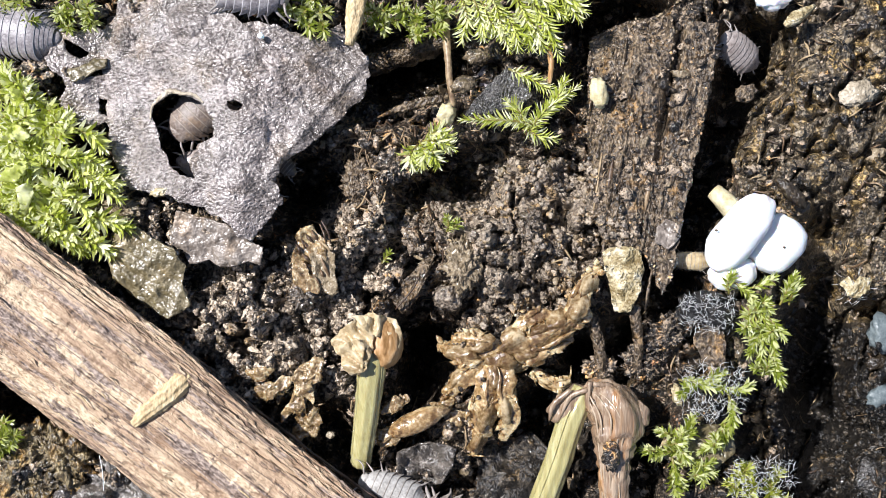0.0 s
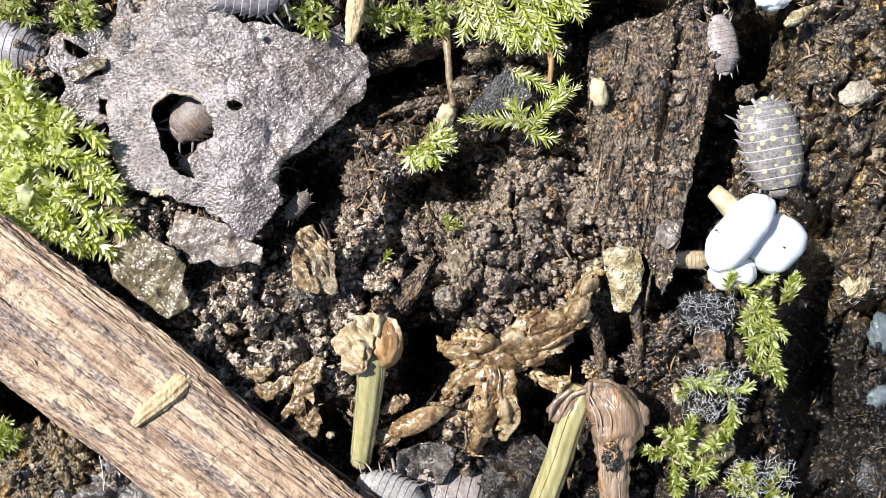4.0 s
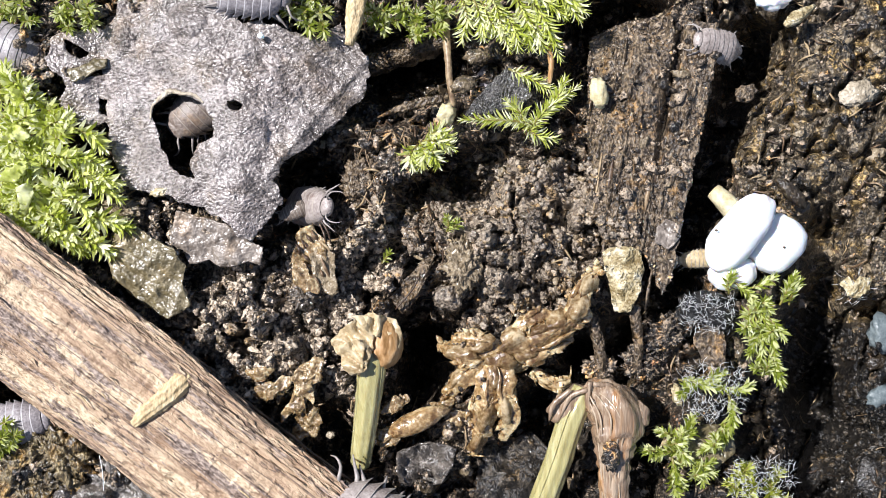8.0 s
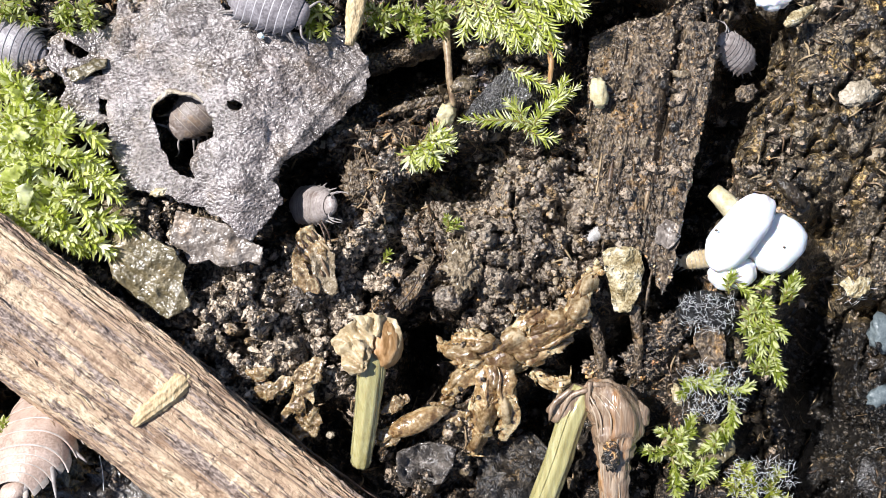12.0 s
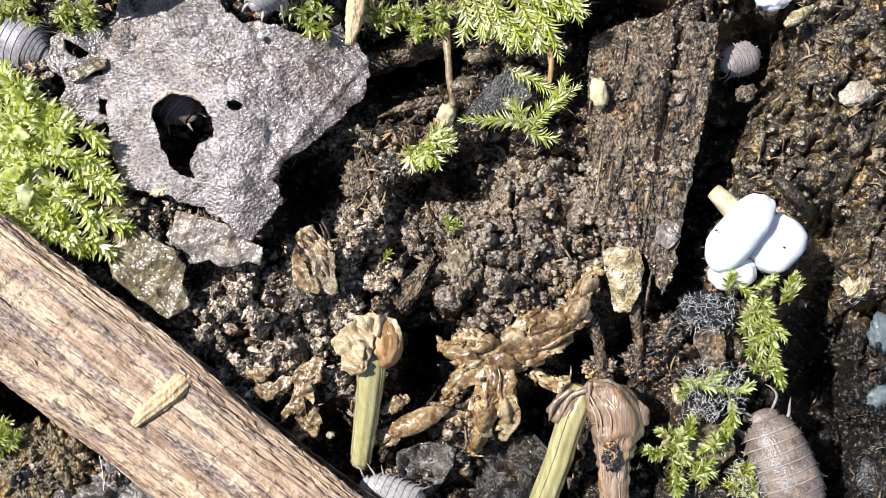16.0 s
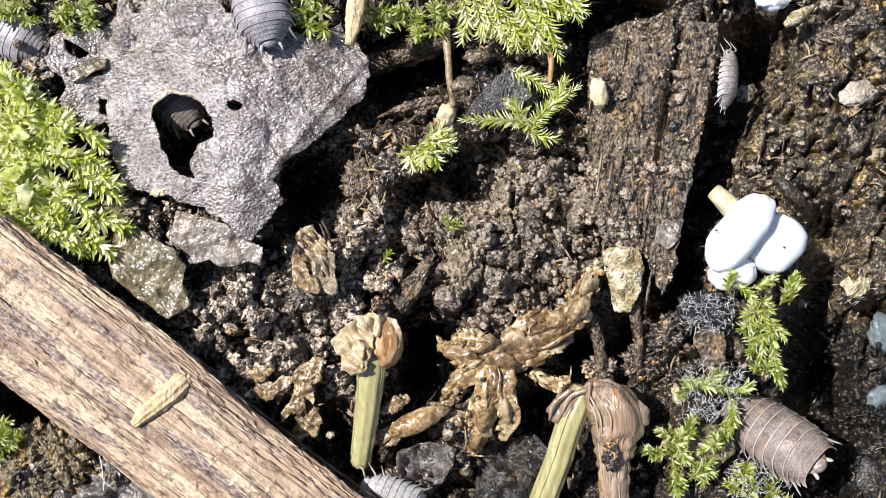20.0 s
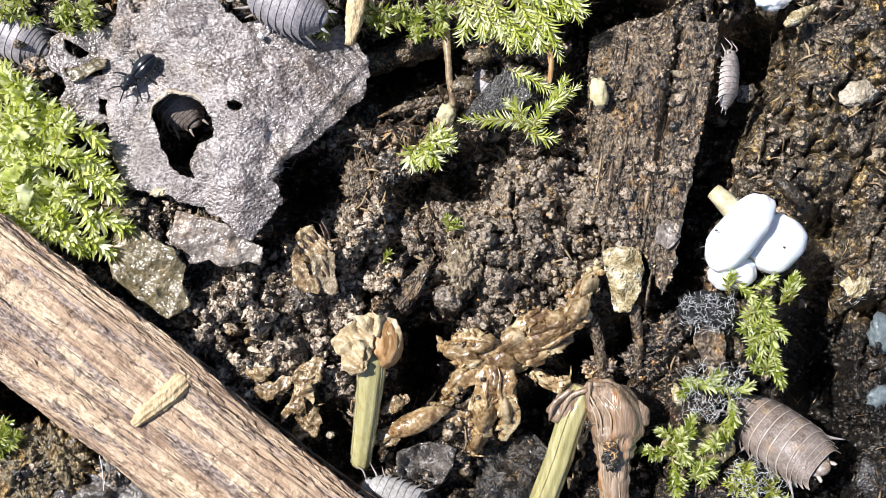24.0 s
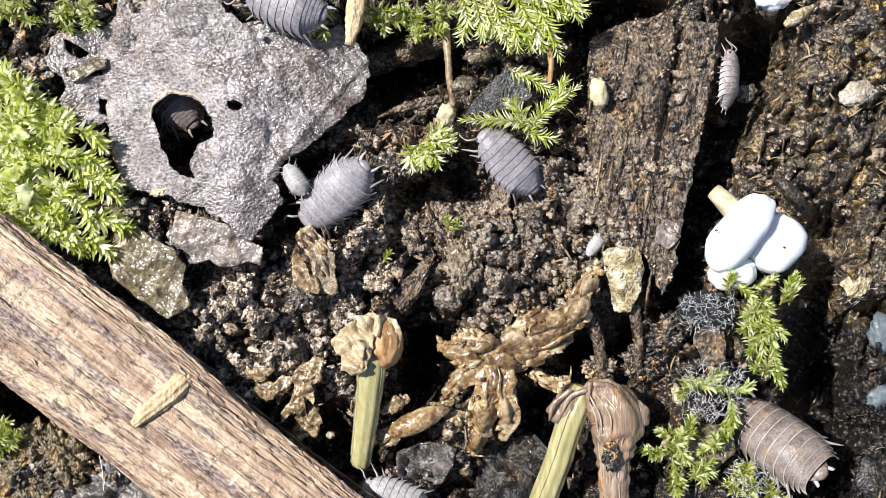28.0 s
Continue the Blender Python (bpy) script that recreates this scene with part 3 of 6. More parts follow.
def leaf_h(u, v):
    """The dead leaf: a low tent that rises to its free edge and curls down at the rim."""
    u, v = np.asarray(u, float), np.asarray(v, float)
    h = 38 + 0.2 * np.clip(u - 180, 0, 205) - 0.2 * np.clip(u - 430, 0, 190) + 26 * (fbm(u / 120, v / 120, 31, 3) - 0.5) + 9 * np.abs(2 * fbm(u / 70, v / 70, 37, 2) - 1)
    h = h + 9 * np.sin((u * 0.8 + v * 0.5) / 55.0) * (fbm(u / 160, v / 160, 40, 2))
    a, b = u * 0.77 + v * 0.64, v * 0.77 - u * 0.64
    right = np.clip((u - 360) / 90, 0, 1)
    h = h + right * (13 * (fbm(b / 30, a / 110, 38, 3) - 0.5) - 5 * np.clip(1 - np.abs(2 * fbm(b / 24, a / 120, 39, 2) - 1) / 0.16, 0, 1))
    h = h + 4 * (fbm(u / 24, v / 24, 33, 3) - 0.5) + 4.4 * (fbm(u / 11 + v / 26, v / 10, 34, 2) - 0.5) * (0.5 + 0.5 * fbm(u / 60, v / 60, 35, 2))
    edge = (u - 655) * 0.755 + (v - 110) * 0.656
    h = h + (u > 470) * (v > 50) * (5 * np.exp(-((edge + 8) / 7) ** 2) - 5 * np.exp(-((edge + 44) / 26) ** 2))
    dome = ((u - 330) / 36) ** 2 + ((v - 36) / 32) ** 2
    h = h + 8 * np.clip(1 - dome, 0, 1) - 3 * np.exp(-(dome - 1.1) ** 2 * 9)
    h = h - 16 * np.exp(-(((u - 330) / 110) ** 2 + ((v - 235) / 110) ** 2)) - 24 * np.clip((v - 330) / 90, 0, 1)
    return h


SLAB = [(1046, 66), (1100, 42), (1188, 26), (1196, 60), (1206, 60), (1214, 38), (1272, 42), (1262, 130), (1236, 262), (1210, 384), (1188, 500), (1168, 522), (1142, 450),
        (1100, 438), (1066, 420), (1042, 340), (1036, 200)]


def slab_h(u, v):
    u, v = np.asarray(u, float), np.asarray(v, float)
    a = u + (v - 30) * 0.16
    left = np.clip((1196 - a) / 14, 0, 1)
    h = 42 + 14 * np.clip((a - 1060) / 200, 0, 1) + 6 * (fbm(a / 12, v / 150, 51, 3) - 0.5) + 5 * (1 - cells(u / 9, v / 10, 52) ** 2)
    h = h + left * (26 * (fbm(u / 40, v / 60, 53, 4) - 0.5) + 8 * (1 - cells(u / 20, v / 26, 56) ** 2)) - 40 * np.exp(-((a - 1204 - 6 * vnoise(v / 40, v * 0, 54)) / 6.0) ** 2) * np.clip((330 - v) / 120, 0, 1)
    h = h - 46 * np.clip((1118 - a) / 70, 0, 1) - 30 * np.clip((110 - v) / 60, 0, 1) * left
    return h - 14 * np.exp(-((a - 1120) / 9) ** 2) * vnoise(v / 50, u * 0, 55)


BR_WAY, BR_SIDE = (0.8, 0.6), (-0.6, 0.8)


def surface_h(u, v):
    """What a small animal stands on at a plan point: soil, slab, leaf or branch."""
    h = float(ground_h(u, v))
    p = np.array([[u, v]], float)
    if inside(p, SLAB)[0]:
        h = max(h, float(slab_h(u, v)))
    if inside(p, LEAF)[0] and not inside(p, LEAF_HOLES[0])[0]:
        h = max(h, float(leaf_h(u, v)))
    w = u * BR_SIDE[0] + v * BR_SIDE[1] - 414
    if abs(w) < 112 and u * 0.8 + v * 0.6 > 225:
        h = max(h, 16 + 100 * (1 - (abs(w) / 118) ** 4.2) ** (1 / 4.2))
    return h


# ---- ground ----
def axis(lo, hi, step):
    inner = np.arange(lo, hi + step, step)
    grow, d, x = [], step, 0.0
    while x < 1.0e6:
        d *= 1.35
        x += d
        grow.append(x)
    grow = np.array(grow)
    return np.concatenate([(lo - grow)[::-1], inner, inner[-1] + grow])


GROUND = []


def make_ground():
    gu, gv = axis(-110, 1680, 2.5), axis(-110, 990, 2.5)
    uu, vv = np.meshgrid(gu, gv)
    h = ground_h(uu, vv)
    k = 1 - h / EYE
    verts = np.stack([(uu - 784) * k, (441 - vv) * k, h], -1).reshape(-1, 3)
    ny, nx = uu.shape
    i = np.arange(ny * nx).reshape(ny, nx)
    faces = np.stack([i[1:, :-1], i[1:, 1:], i[:-1, 1:], i[:-1, :-1]], -1).reshape(-1, 4)
    ob = new("ground", data_of("ground", verts, faces, M_SOIL))
    ob.data.materials.append(M_LIT_SOIL)
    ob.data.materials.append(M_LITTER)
    ob.data.materials.append(M_BLACK)
    mu, mv = uu[:-1, :-1].ravel(), vv[:-1, :-1].ravel()
    jitter = 0.5 * (hashed(np.floor(mu / 3), np.floor(mv / 3), 71) - 0.5)
    # sunlit soil tone painted on the mound and on the bed beside the branch
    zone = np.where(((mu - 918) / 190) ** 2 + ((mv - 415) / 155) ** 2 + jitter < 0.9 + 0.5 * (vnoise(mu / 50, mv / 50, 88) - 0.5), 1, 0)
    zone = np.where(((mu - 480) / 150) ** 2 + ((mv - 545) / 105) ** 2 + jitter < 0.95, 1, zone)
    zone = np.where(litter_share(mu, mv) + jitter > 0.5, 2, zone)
    # the lower right ground takes the blackest tone, broken up by noise
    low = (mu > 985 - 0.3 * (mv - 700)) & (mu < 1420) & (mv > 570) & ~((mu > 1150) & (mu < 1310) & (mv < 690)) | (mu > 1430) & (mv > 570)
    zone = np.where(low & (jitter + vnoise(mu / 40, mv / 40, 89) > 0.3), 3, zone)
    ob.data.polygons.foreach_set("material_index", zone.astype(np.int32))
    tagged(ob, "dark wet crumbly woodland soil with hollows", "soil", kind="structure")
    GROUND.append(ob)


def scattered(name, count, sub, size, zone, material, label, category, flat=(1.0, 1.0), seed=1, sink=0.3, only=None, single="", singles=0, long=1.0):
    """Many small uneven grains on the ground as one object; the largest ones stand singly as pieces of the ground."""
    rng = np.random.RandomState(seed)
    bv, bf = ball(sub)
    kinds = []
    for k in range(8):
        w = 1 + 0.75 * np.array([noise.fractal(Vector(p) * 1.7 + Vector((k * 5.3 + seed, 0, 0)), 0.6, 2.0, 3) for p in bv])
        kinds.append(bv * w[:, None])
    kinds = np.array(kinds)
    u0, v0, u1, v1 = zone
    u, v = rng.uniform(u0, u1, count), rng.uniform(v0, v1, count)
    clump = fbm(u / 60, v / 60, seed + 3, 2)
    keep = clump > 0.36
    if only is not None:
        keep &= only(u, v)
    u, v = u[keep], v[keep]
    n = len(u)
    r = size[0] + (size[1] - size[0]) * rng.uniform(0, 1, n) ** 2.6
    h = ground_h(u, v)
    p = np.stack([u, v], -1)
    on = inside(p, SLAB)
    h[on] = np.maximum(h[on], slab_h(u[on], v[on]))
    fl = rng.uniform(flat[0], flat[1], n)
    h = h + r * fl * (1 - 2 * sink) * 0.6
    kk = 1 - h / EYE
    c = np.stack([(u - 784) * kk, (441 - v) * kk, h], -1)
    a = rng.uniform(0, 2 * math.pi, (n, 2))
    shape = kinds[rng.randint(0, 8, n)] * (rng.uniform(0.7, 1.3, (n, 1, 3))) * np.array([long, 1 / long, 1.0])
    ca, sa = np.cos(a[:, :1]), np.sin(a[:, :1])
    x, y, z = shape[..., 0], shape[..., 1], shape[..., 2] * fl[:, None]
    cb, sb = np.cos(a[:, 1:] * 0.16), np.sin(a[:, 1:] * 0.16)
    x, z = x * cb - z * sb, x * sb + z * cb
    pts = np.stack([x * ca - y * sa, x * sa + y * ca, z], -1) * r[:, None, None] + c[:, None, :]
    order = np.argsort(-r)
    for i in order[:singles]:
        piece = new(single, data_of(single, pts[i] - c[i], bf, material, sub > 1))
        piece.location = Vector(c[i]) * U
        piece.parent = GROUND[0]
    pts, n = pts[order[singles:]], n - min(n, singles)
    faces = (bf[None] + (np.arange(n) * len(bv))[:, None, None]).reshape(-1, 3)
    ob = new(name, data_of(name, pts.reshape(-1, 3), faces, material, sub > 1))
    tagged(ob, label, category, kind="stuff")


make_ground()

# ---- the branch ----
def make_branch():
    s0, s1, half, deep, mid = 205, 1330, 118, 100, 16
    k = 1 - 36 / EYE
    eye_u = np.array([784, 441])
    start = np.array(BR_WAY) * s0 + np.array(BR_SIDE) * 414
    x0 = (start - eye_u) * k
    m = Matrix.Translation(Vector((x0[0], -x0[1], mid)) * U) @ Matrix.Rotation(-math.atan2(0.6, 0.8), 4, "Z")
    ob = thing("branch", (0, 0, 0), "thick dead barkless branch of weathered tan wood lying on the soil", "branch")
    ob.matrix_world = m
    ns, na = 480, 260
    s = np.linspace(0, (s1 - s0) * k, ns)[:, None]
    a = np.linspace(0, 2 * math.pi, na, endpoint=False)[None, :]
    q = np.where(np.cos(a) < 0, 2 / 2.7, 2 / 7.5)
    cy = np.sign(np.cos(a)) * np.abs(np.cos(a)) ** q
    cz = np.sign(np.sin(a)) * np.abs(np.sin(a)) ** q
    arc = a * 110
    r = 1 + 0 * s * a
    drift = 8 * (fbm(s / 240, arc / 200, 60, 2) - 0.5)
    r = r + 0.045 * (fbm(s / 170, arc / 80 + 3, 61, 3) - 0.5) + 0.05 * (fbm(s / 300, (arc + drift) / 13, 62, 2) - 0.5)
    r = r - 0.05 * np.clip(1 - np.abs(2 * fbm(s / 520, (arc + drift) / 15, 63, 2) - 1) / 0.09, 0, 1) * np.clip((fbm(s / 160, arc / 60, 66, 2) - 0.38) / 0.1, 0, 1)
    r = r + 0.026 * (fbm(s / 15, arc / 7, 64, 3) - 0.5) - 0.022 * np.clip((fbm(s / 55, arc / 15, 68, 5) - 0.5) / 0.03, 0, 1) - 0.018 * np.clip((fbm(s / 90, arc / 20, 69, 5) - 0.54) / 0.03, 0, 1)
    r = r - 0.026 * np.clip((fbm(s / 70, arc / 24, 67, 4) - 0.57) / 0.06, 0, 1)
    r = r * np.clip(1 - ((60 - s) / 62) ** 3 * (s < 60) * 0.55, 0.2, 1)
    taper = 1 + 0.03 * np.sin(s / 260)
    under = np.where(np.cos(a) > 0, 1 - 0.34 * np.clip(0.85 - cz, 0, 1), 1.0)
    y, z = half * k * cy * under * r * taper, deep * cz * r
    y = y + 16 * np.clip((600 - s) / 180, 0, 1) * np.maximum(cy, 0) * under
    verts = np.stack([s + 0 * a + 6 * (fbm(arc / 14, s * 0, 65, 2) - 0.5), y, z], -1).reshape(-1, 3)
    faces = [(i * na + j, i * na + (j + 1) % na, (i + 1) * na + (j + 1) % na, (i + 1) * na + j) for i in range(ns - 1) for j in range(na)]
    faces = faces + [tuple(range(na - 1, -1, -1)), tuple(range((ns - 1) * na, ns * na))]
    ring = (np.arange(na) + 0.5) / na * 2 * math.pi
    crust = [i * na + j for i in range(ns - 1) for j in range(na) if (ring[j] < 0.02 + 0.16 * float(noise.noise((i * 0.05, ring[j] * 9, 3.0)))) or ring[j] > 5.9]
    part("wood", (verts, faces, crust), M_BRANCH, ob, second=M_SPLINT)
    # lifted splinters and bark slivers along the grain
    rng = np.random.RandomState(4)
    for i in range(58):
        sx, w = rng.uniform(40, 900), rng.uniform(-0.9, 0.95)
        ln, rad = rng.uniform(12, 46), rng.uniform(0.7, 1.7)
        if i < 12:
            w, ln, rad = rng.uniform(0.97, 1.0), rng.uniform(60, 200), rng.uniform(2, 4.5)
        zz = deep * (1 - min(0.995, abs(w)) ** 4.2) ** (1 / 4.2)
        pts = [(sx, w * half * k, zz + 0.5), (sx + ln * 0.5, w * half * k + rng.uniform(-3, 3), zz + rng.uniform(0, 3)), (sx + ln, w * half * k + rng.uniform(-5, 5), zz)]
        part("splinter", tube(pts, (0.5, rad, 0.4), 6, 4, 0.2, flat=0.6, seed=i, plan=False), M_SPLINT if i < 12 else (M_CHIP if i % 3 == 0 else M_BRANCH), ob)
    return ob


make_branch()

# chip lying across the branch
chip = thing("wood_chip", at(290, 705, 122), "small pale splinter of wood lying on the branch", "wood chip")
part("splinter", tube([(236, 752, 119), (262, 728, 121), (292, 704, 119), (320, 678, 112), (336, 664, 106)], (7, 13, 15, 16, 10), 40, 10, 0.2, 9, 0.1, 0.6, 2), M_CHIP, chip)
part("spur", tube([(300, 690, 119), (310, 668, 112), (312, 648, 103)], (5, 5, 2), 6, 4, 0.3, seed=5), M_CHIP, chip)

# ---- rotten slab of wood ----
slab = thing("rotten_wood_slab", at(1150, 300, 0), "slab of dark brown rotten wood half sunk in soil", "wood")
part("slab", sheet(SLAB, slab_h, 120, 4.5, 5, seed=2), M_BARK, slab)
rng = np.random.RandomState(8)
for i in range(60):
    u, v = rng.uniform(1045, 1260), rng.uniform(60, 480)
    if not inside(np.array([[u, v], [u + 12, v]]), SLAB).all():
        continue
    ln, h = rng.uniform(20, 70), float(slab_h(u, v))
    v2 = v + ln
    part("splinter", tube([(u, v, h + 1), (u - ln * 0.08, v + ln / 2, float(slab_h(u - ln * 0.08, v + ln / 2)) + 3), (u - ln * 0.16, v2, float(slab_h(u - ln * 0.16, v2)) + 1)],
                          (1, rng.uniform(2, 6), 1), 6, 4, 0.3, flat=0.6, seed=i), M_BARK if i % 4 else M_FIBRE, slab)

# ---- leaves ----
leaf = thing("dead_leaf", at(380, 220, 40), "large wet grey decayed leaf with eaten holes", "leaf")
part("blade", sheet(LEAF, leaf_h, 4, 3.4, 6, LEAF_HOLES, 1), M_LEAF, leaf)
hole_rim = [(266, 212), (270, 188), (284, 174), (302, 162), (322, 166), (342, 168), (360, 182)]
part("hole_rim", tube([(u, v, float(leaf_h(u, v)) + 1) for u, v in hole_rim], (1.5, 2.5, 4, 4.5, 3, 3, 1.5), 8, 6, 0.6, flat=0.6), M_PEBBLE, leaf, "pale chewed rim")


def small_leaf(name, poly, lift, tilt_u, tilt_v, material, label, seed, holes=(), thick=4, crumple=18):
    cu, cv = sum(p[0] for p in poly) / len(poly), sum(p[1] for p in poly) / len(poly)

    def h(u, v):
        return (lift + tilt_u * (u - cu) + tilt_v * (v - cv) + crumple * (fbm(u / 50, v / 50, seed, 3) - 0.5)
                + 5 * (fbm(u / 14, v / 14, seed + 9, 2) - 0.5) + 0.5 * crumple * np.abs(2 * fbm((u + v) / 46, (v - u) / 22, seed + 4, 2) - 1))
    blade = sheet(poly, h, thick, 5, 4, holes, seed)
    if name != "leaf_fragment":
        return solo(name, blade, material, label, "leaf")
    ob = thing(name, at(cu, cv, lift), label, "leaf")
    part("blade", blade, material, ob)
    edge = ragged(list(poly), 9, 4, seed)
    n = len(edge)
    for start, count in ((0, n // 3), (n // 2, n // 4)):
        run = [edge[(start + i) % n] for i in range(count + 1)]
        part("torn_edge", tube([(u + (cu - u) * 0.03, v + (cv - v) * 0.03, float(h(u, v)) - thick / 2) for u, v in run], [1.0] + [thick * 0.6] * (count - 1) + [1.0], 6, 2, 0.4, seed=seed), material, ob)
    return ob


small_leaf("leaf_fragment", [(312, 372), (350, 384), (400, 396), (440, 424), (466, 440), (462, 472), (440, 464), (408, 474), (370, 462), (336, 468), (324, 444), (300, 430), (304, 400)],
           34, 0.02, -0.12, M_LEAF_BROWN, "torn brown-grey leaf scrap under the grey leaf", 71)
small_leaf("leaf_fragment", [(196, 430), (214, 398), (238, 400), (270, 424), (306, 440), (330, 470), (322, 500), (336, 540), (300, 566), (262, 545), (224, 516), (200, 492), (190, 462)],
           42, 0.05, -0.1, M_LEAF_OLIVE, "flat olive-brown leaf scrap beside the branch", 72)
small_leaf("leaf_fragment", [(704, 800), (740, 786), (782, 784), (808, 796), (800, 830), (780, 856), (748, 868), (712, 858), (700, 830)],
           4, 0.1, 0.05, M_UMBER, "crumpled grey-brown wet leaf scrap on the soil", 73, crumple=70)
small_leaf("leaf_fragment", [(852, 790), (900, 776), (944, 764), (972, 800), (962, 850), (940, 900), (880, 905), (838, 880), (846, 830)],
           -24, 0.1, 0.1, M_BLACK, "blackened wet leaf scrap between the stalks", 74, crumple=80)
small_leaf("leaf_fragment", [(96, 872), (140, 838), (186, 812), (226, 838), (270, 868), (300, 920), (180, 960), (70, 930)],
           16, 0.05, 0.05, M_UMBER, "dark blue-grey wet leaf scrap under the branch", 75, crumple=60)
small_leaf("leaf_fragment", [(822, 204), (850, 168), (878, 138), (902, 116), (930, 140), (942, 168), (918, 190), (880, 200), (850, 206)],
           52, 0.12, 0.1, M_LEAF_DARK, "small dark brown leaf scrap among moss", 76, crumple=14)
small_leaf("leaf_fragment", [(690, 530), (716, 500), (744, 470), (764, 440), (772, 452), (752, 492), (738, 530), (712, 556)],
           -10, 0.2, 0.1, M_BARK, "narrow dark leaf scrap standing in a hollow", 77, crumple=30)
small_leaf("leaf_fragment", [(1164, 400), (1180, 388), (1206, 400), (1204, 424), (1184, 440), (1160, 430)], 66, 0, 0, M_LEAF_BROWN, "tiny brown leaf scrap on rotten wood", 78, crumple=8)
small_leaf("bark_flake", [(1230, 588), (1248, 578), (1278, 586), (1286, 616), (1282, 648), (1260, 650), (1238, 632), (1228, 610)], 52, 0.1, 0.1, M_BARK, "reddish brown flake of bark on the soil", 79, thick=10)
small_leaf("bark_flake", [(1200, 524), (1240, 516), (1280, 522), (1300, 560), (1280, 584), (1230, 572), (1196, 560)], 50, 0.0, 0.2, M_BLACK, "black crumbly flake with mould threads", 80, thick=10, crumple=60)
small_leaf("bark_flake", [(1176, 776), (1230, 752), (1296, 748), (1300, 800), (1270, 830), (1204, 826), (1160, 806)], 34, 0.0, 0.1, M_LEAF_OLIVE, "brown flake of bark under moss", 81, thick=10)
small_leaf("pith_chip", [(1066, 446), (1090, 436), (1132, 442), (1140, 480), (1132, 520), (1116, 554), (1086, 550), (1080, 520), (1070, 480)], 58, 0.0, 0.02, M_PALE, "pale yellow chip of soft pith", 82, thick=12, crumple=34)

# ---- husk on a stem ----
pod = thing("seed_husk", at(650, 700, 0), "crumpled papery tan husk on a pale green stem", "seed husk")
part("stem", tube([(660, 620, 70), (658, 660, 66), (650, 730, 46), (642, 790, 26), (638, 822, 10)], (22, 23, 21, 19, 17), 36, 8, 0.08, 9, 0.06, 0.9, 1), M_STEM, pod, "pale green ribbed stem")
part("globe", lump(682, 606, 70, (30, 44, 30), 0, 0.12, 2.0, 3, 4), M_ORANGE, pod, "brown translucent globe")
part("crown", lump(646, 606, 62, (36, 42, 24), 20, 0.12, 2.0, 5, 4), M_HUSK, pod)
for i, q in enumerate([[(584, 604), (606, 580), (640, 560), (664, 566), (660, 620), (650, 652), (634, 664), (616, 640), (596, 628)],
                       [(622, 562), (652, 554), (700, 566), (712, 592), (706, 620), (682, 600), (650, 590)],
                       [(600, 612), (630, 600), (650, 612), (640, 660), (622, 664), (604, 646)]]):
    def flap_h(u, v, i=i):
        a = np.arctan2(v - 656, u - 672)
        return 92 + i * 4 + 15 * np.abs(np.sin(a * 6 + 4 * fbm(u / 34, v / 34, 90 + i, 2))) + 14 * (fbm(u / 26, v / 26, 93 + i, 2) - 0.5) - 0.35 * np.abs(u - 650)
    part("flap", sheet(q, flap_h, 2.5, 4, 4, seed=90 + i), M_HUSK, pod)
for i, (u, v) in enumerate([(640, 792), (646, 742), (652, 762), (648, 700), (640, 730)]):
    part("dirt_speck", lump(u, v, 66 - (v - 660) * 0.27 + (3 if i else 2), (6 if i == 0 else 3, 5 if i == 0 else 3, 3), 20, 0.3, 2, i, 2), M_SOIL, pod)

# ---- rotten root cluster ----
def blob(u, v, a, b, turn, seed):
    """An uneven rounded outline in the plan."""
    c, q = math.cos(radians(turn)), math.sin(radians(turn))
    out = []
    for k in range(18):
        w = 2 * math.pi * k / 18
        r = 1 + 0.22 * math.sin(2 * w + seed) + 0.16 * math.sin(3 * w + 2.3 * seed) + 0.1 * math.sin(7 * w + seed)
        x, y = a * r * math.cos(w), b * r * math.sin(w)
        out.append((u + x * c + y * q, v - x * q + y * c))
    return out


root = thing("rotten_root", at(880, 640, 0), "wet amber brown rotting root with short fingers", "root")
part("crown", lump(880, 630, 22, (58, 30, 22), -14, 0.25, 1.6, 4, 4), M_ROOT, root)
FINGERS, RADII = [], []


def finger(radii, *path):
    FINGERS.append(path)
    RADII.append(radii)


finger((22, 20, 15, 6), (870, 650, 34), (862, 700, 40), (854, 760, 26), (836, 806, 4))
finger((20, 19, 16, 7), (890, 650, 36), (892, 700, 44), (900, 740, 34), (890, 778, 14))
finger((20, 21, 20, 12), (900, 620, 34), (940, 600, 44), (990, 580, 50), (1044, 548, 52))
finger((17, 17, 12, 5), (910, 640, 30), (946, 626, 40), (980, 610, 38), (1014, 600, 30))
finger((18, 16, 14, 7), (860, 630, 30), (830, 640, 36), (800, 620, 26), (776, 612, 10))
finger((16, 15, 12, 5), (860, 640, 26), (826, 668, 30), (800, 690, 18), (790, 708, 4))
finger((15, 14, 11, 6), (990, 590, 44), (1020, 540, 60), (1038, 500, 56), (1062, 470, 50))
finger((15, 15, 13, 7), (900, 600, 36), (930, 576, 46), (960, 560, 46), (1000, 566, 44))
finger((13, 13, 8), (850, 620, 34), (846, 600, 40), (800, 600, 26))
finger((9, 12, 8), (940, 656, 6), (980, 680, 10), (1008, 672, 6))
finger((9, 8, 3), (860, 690, 40), (838, 720, 30), (840, 752, 14))
rng = np.random.RandomState(3)
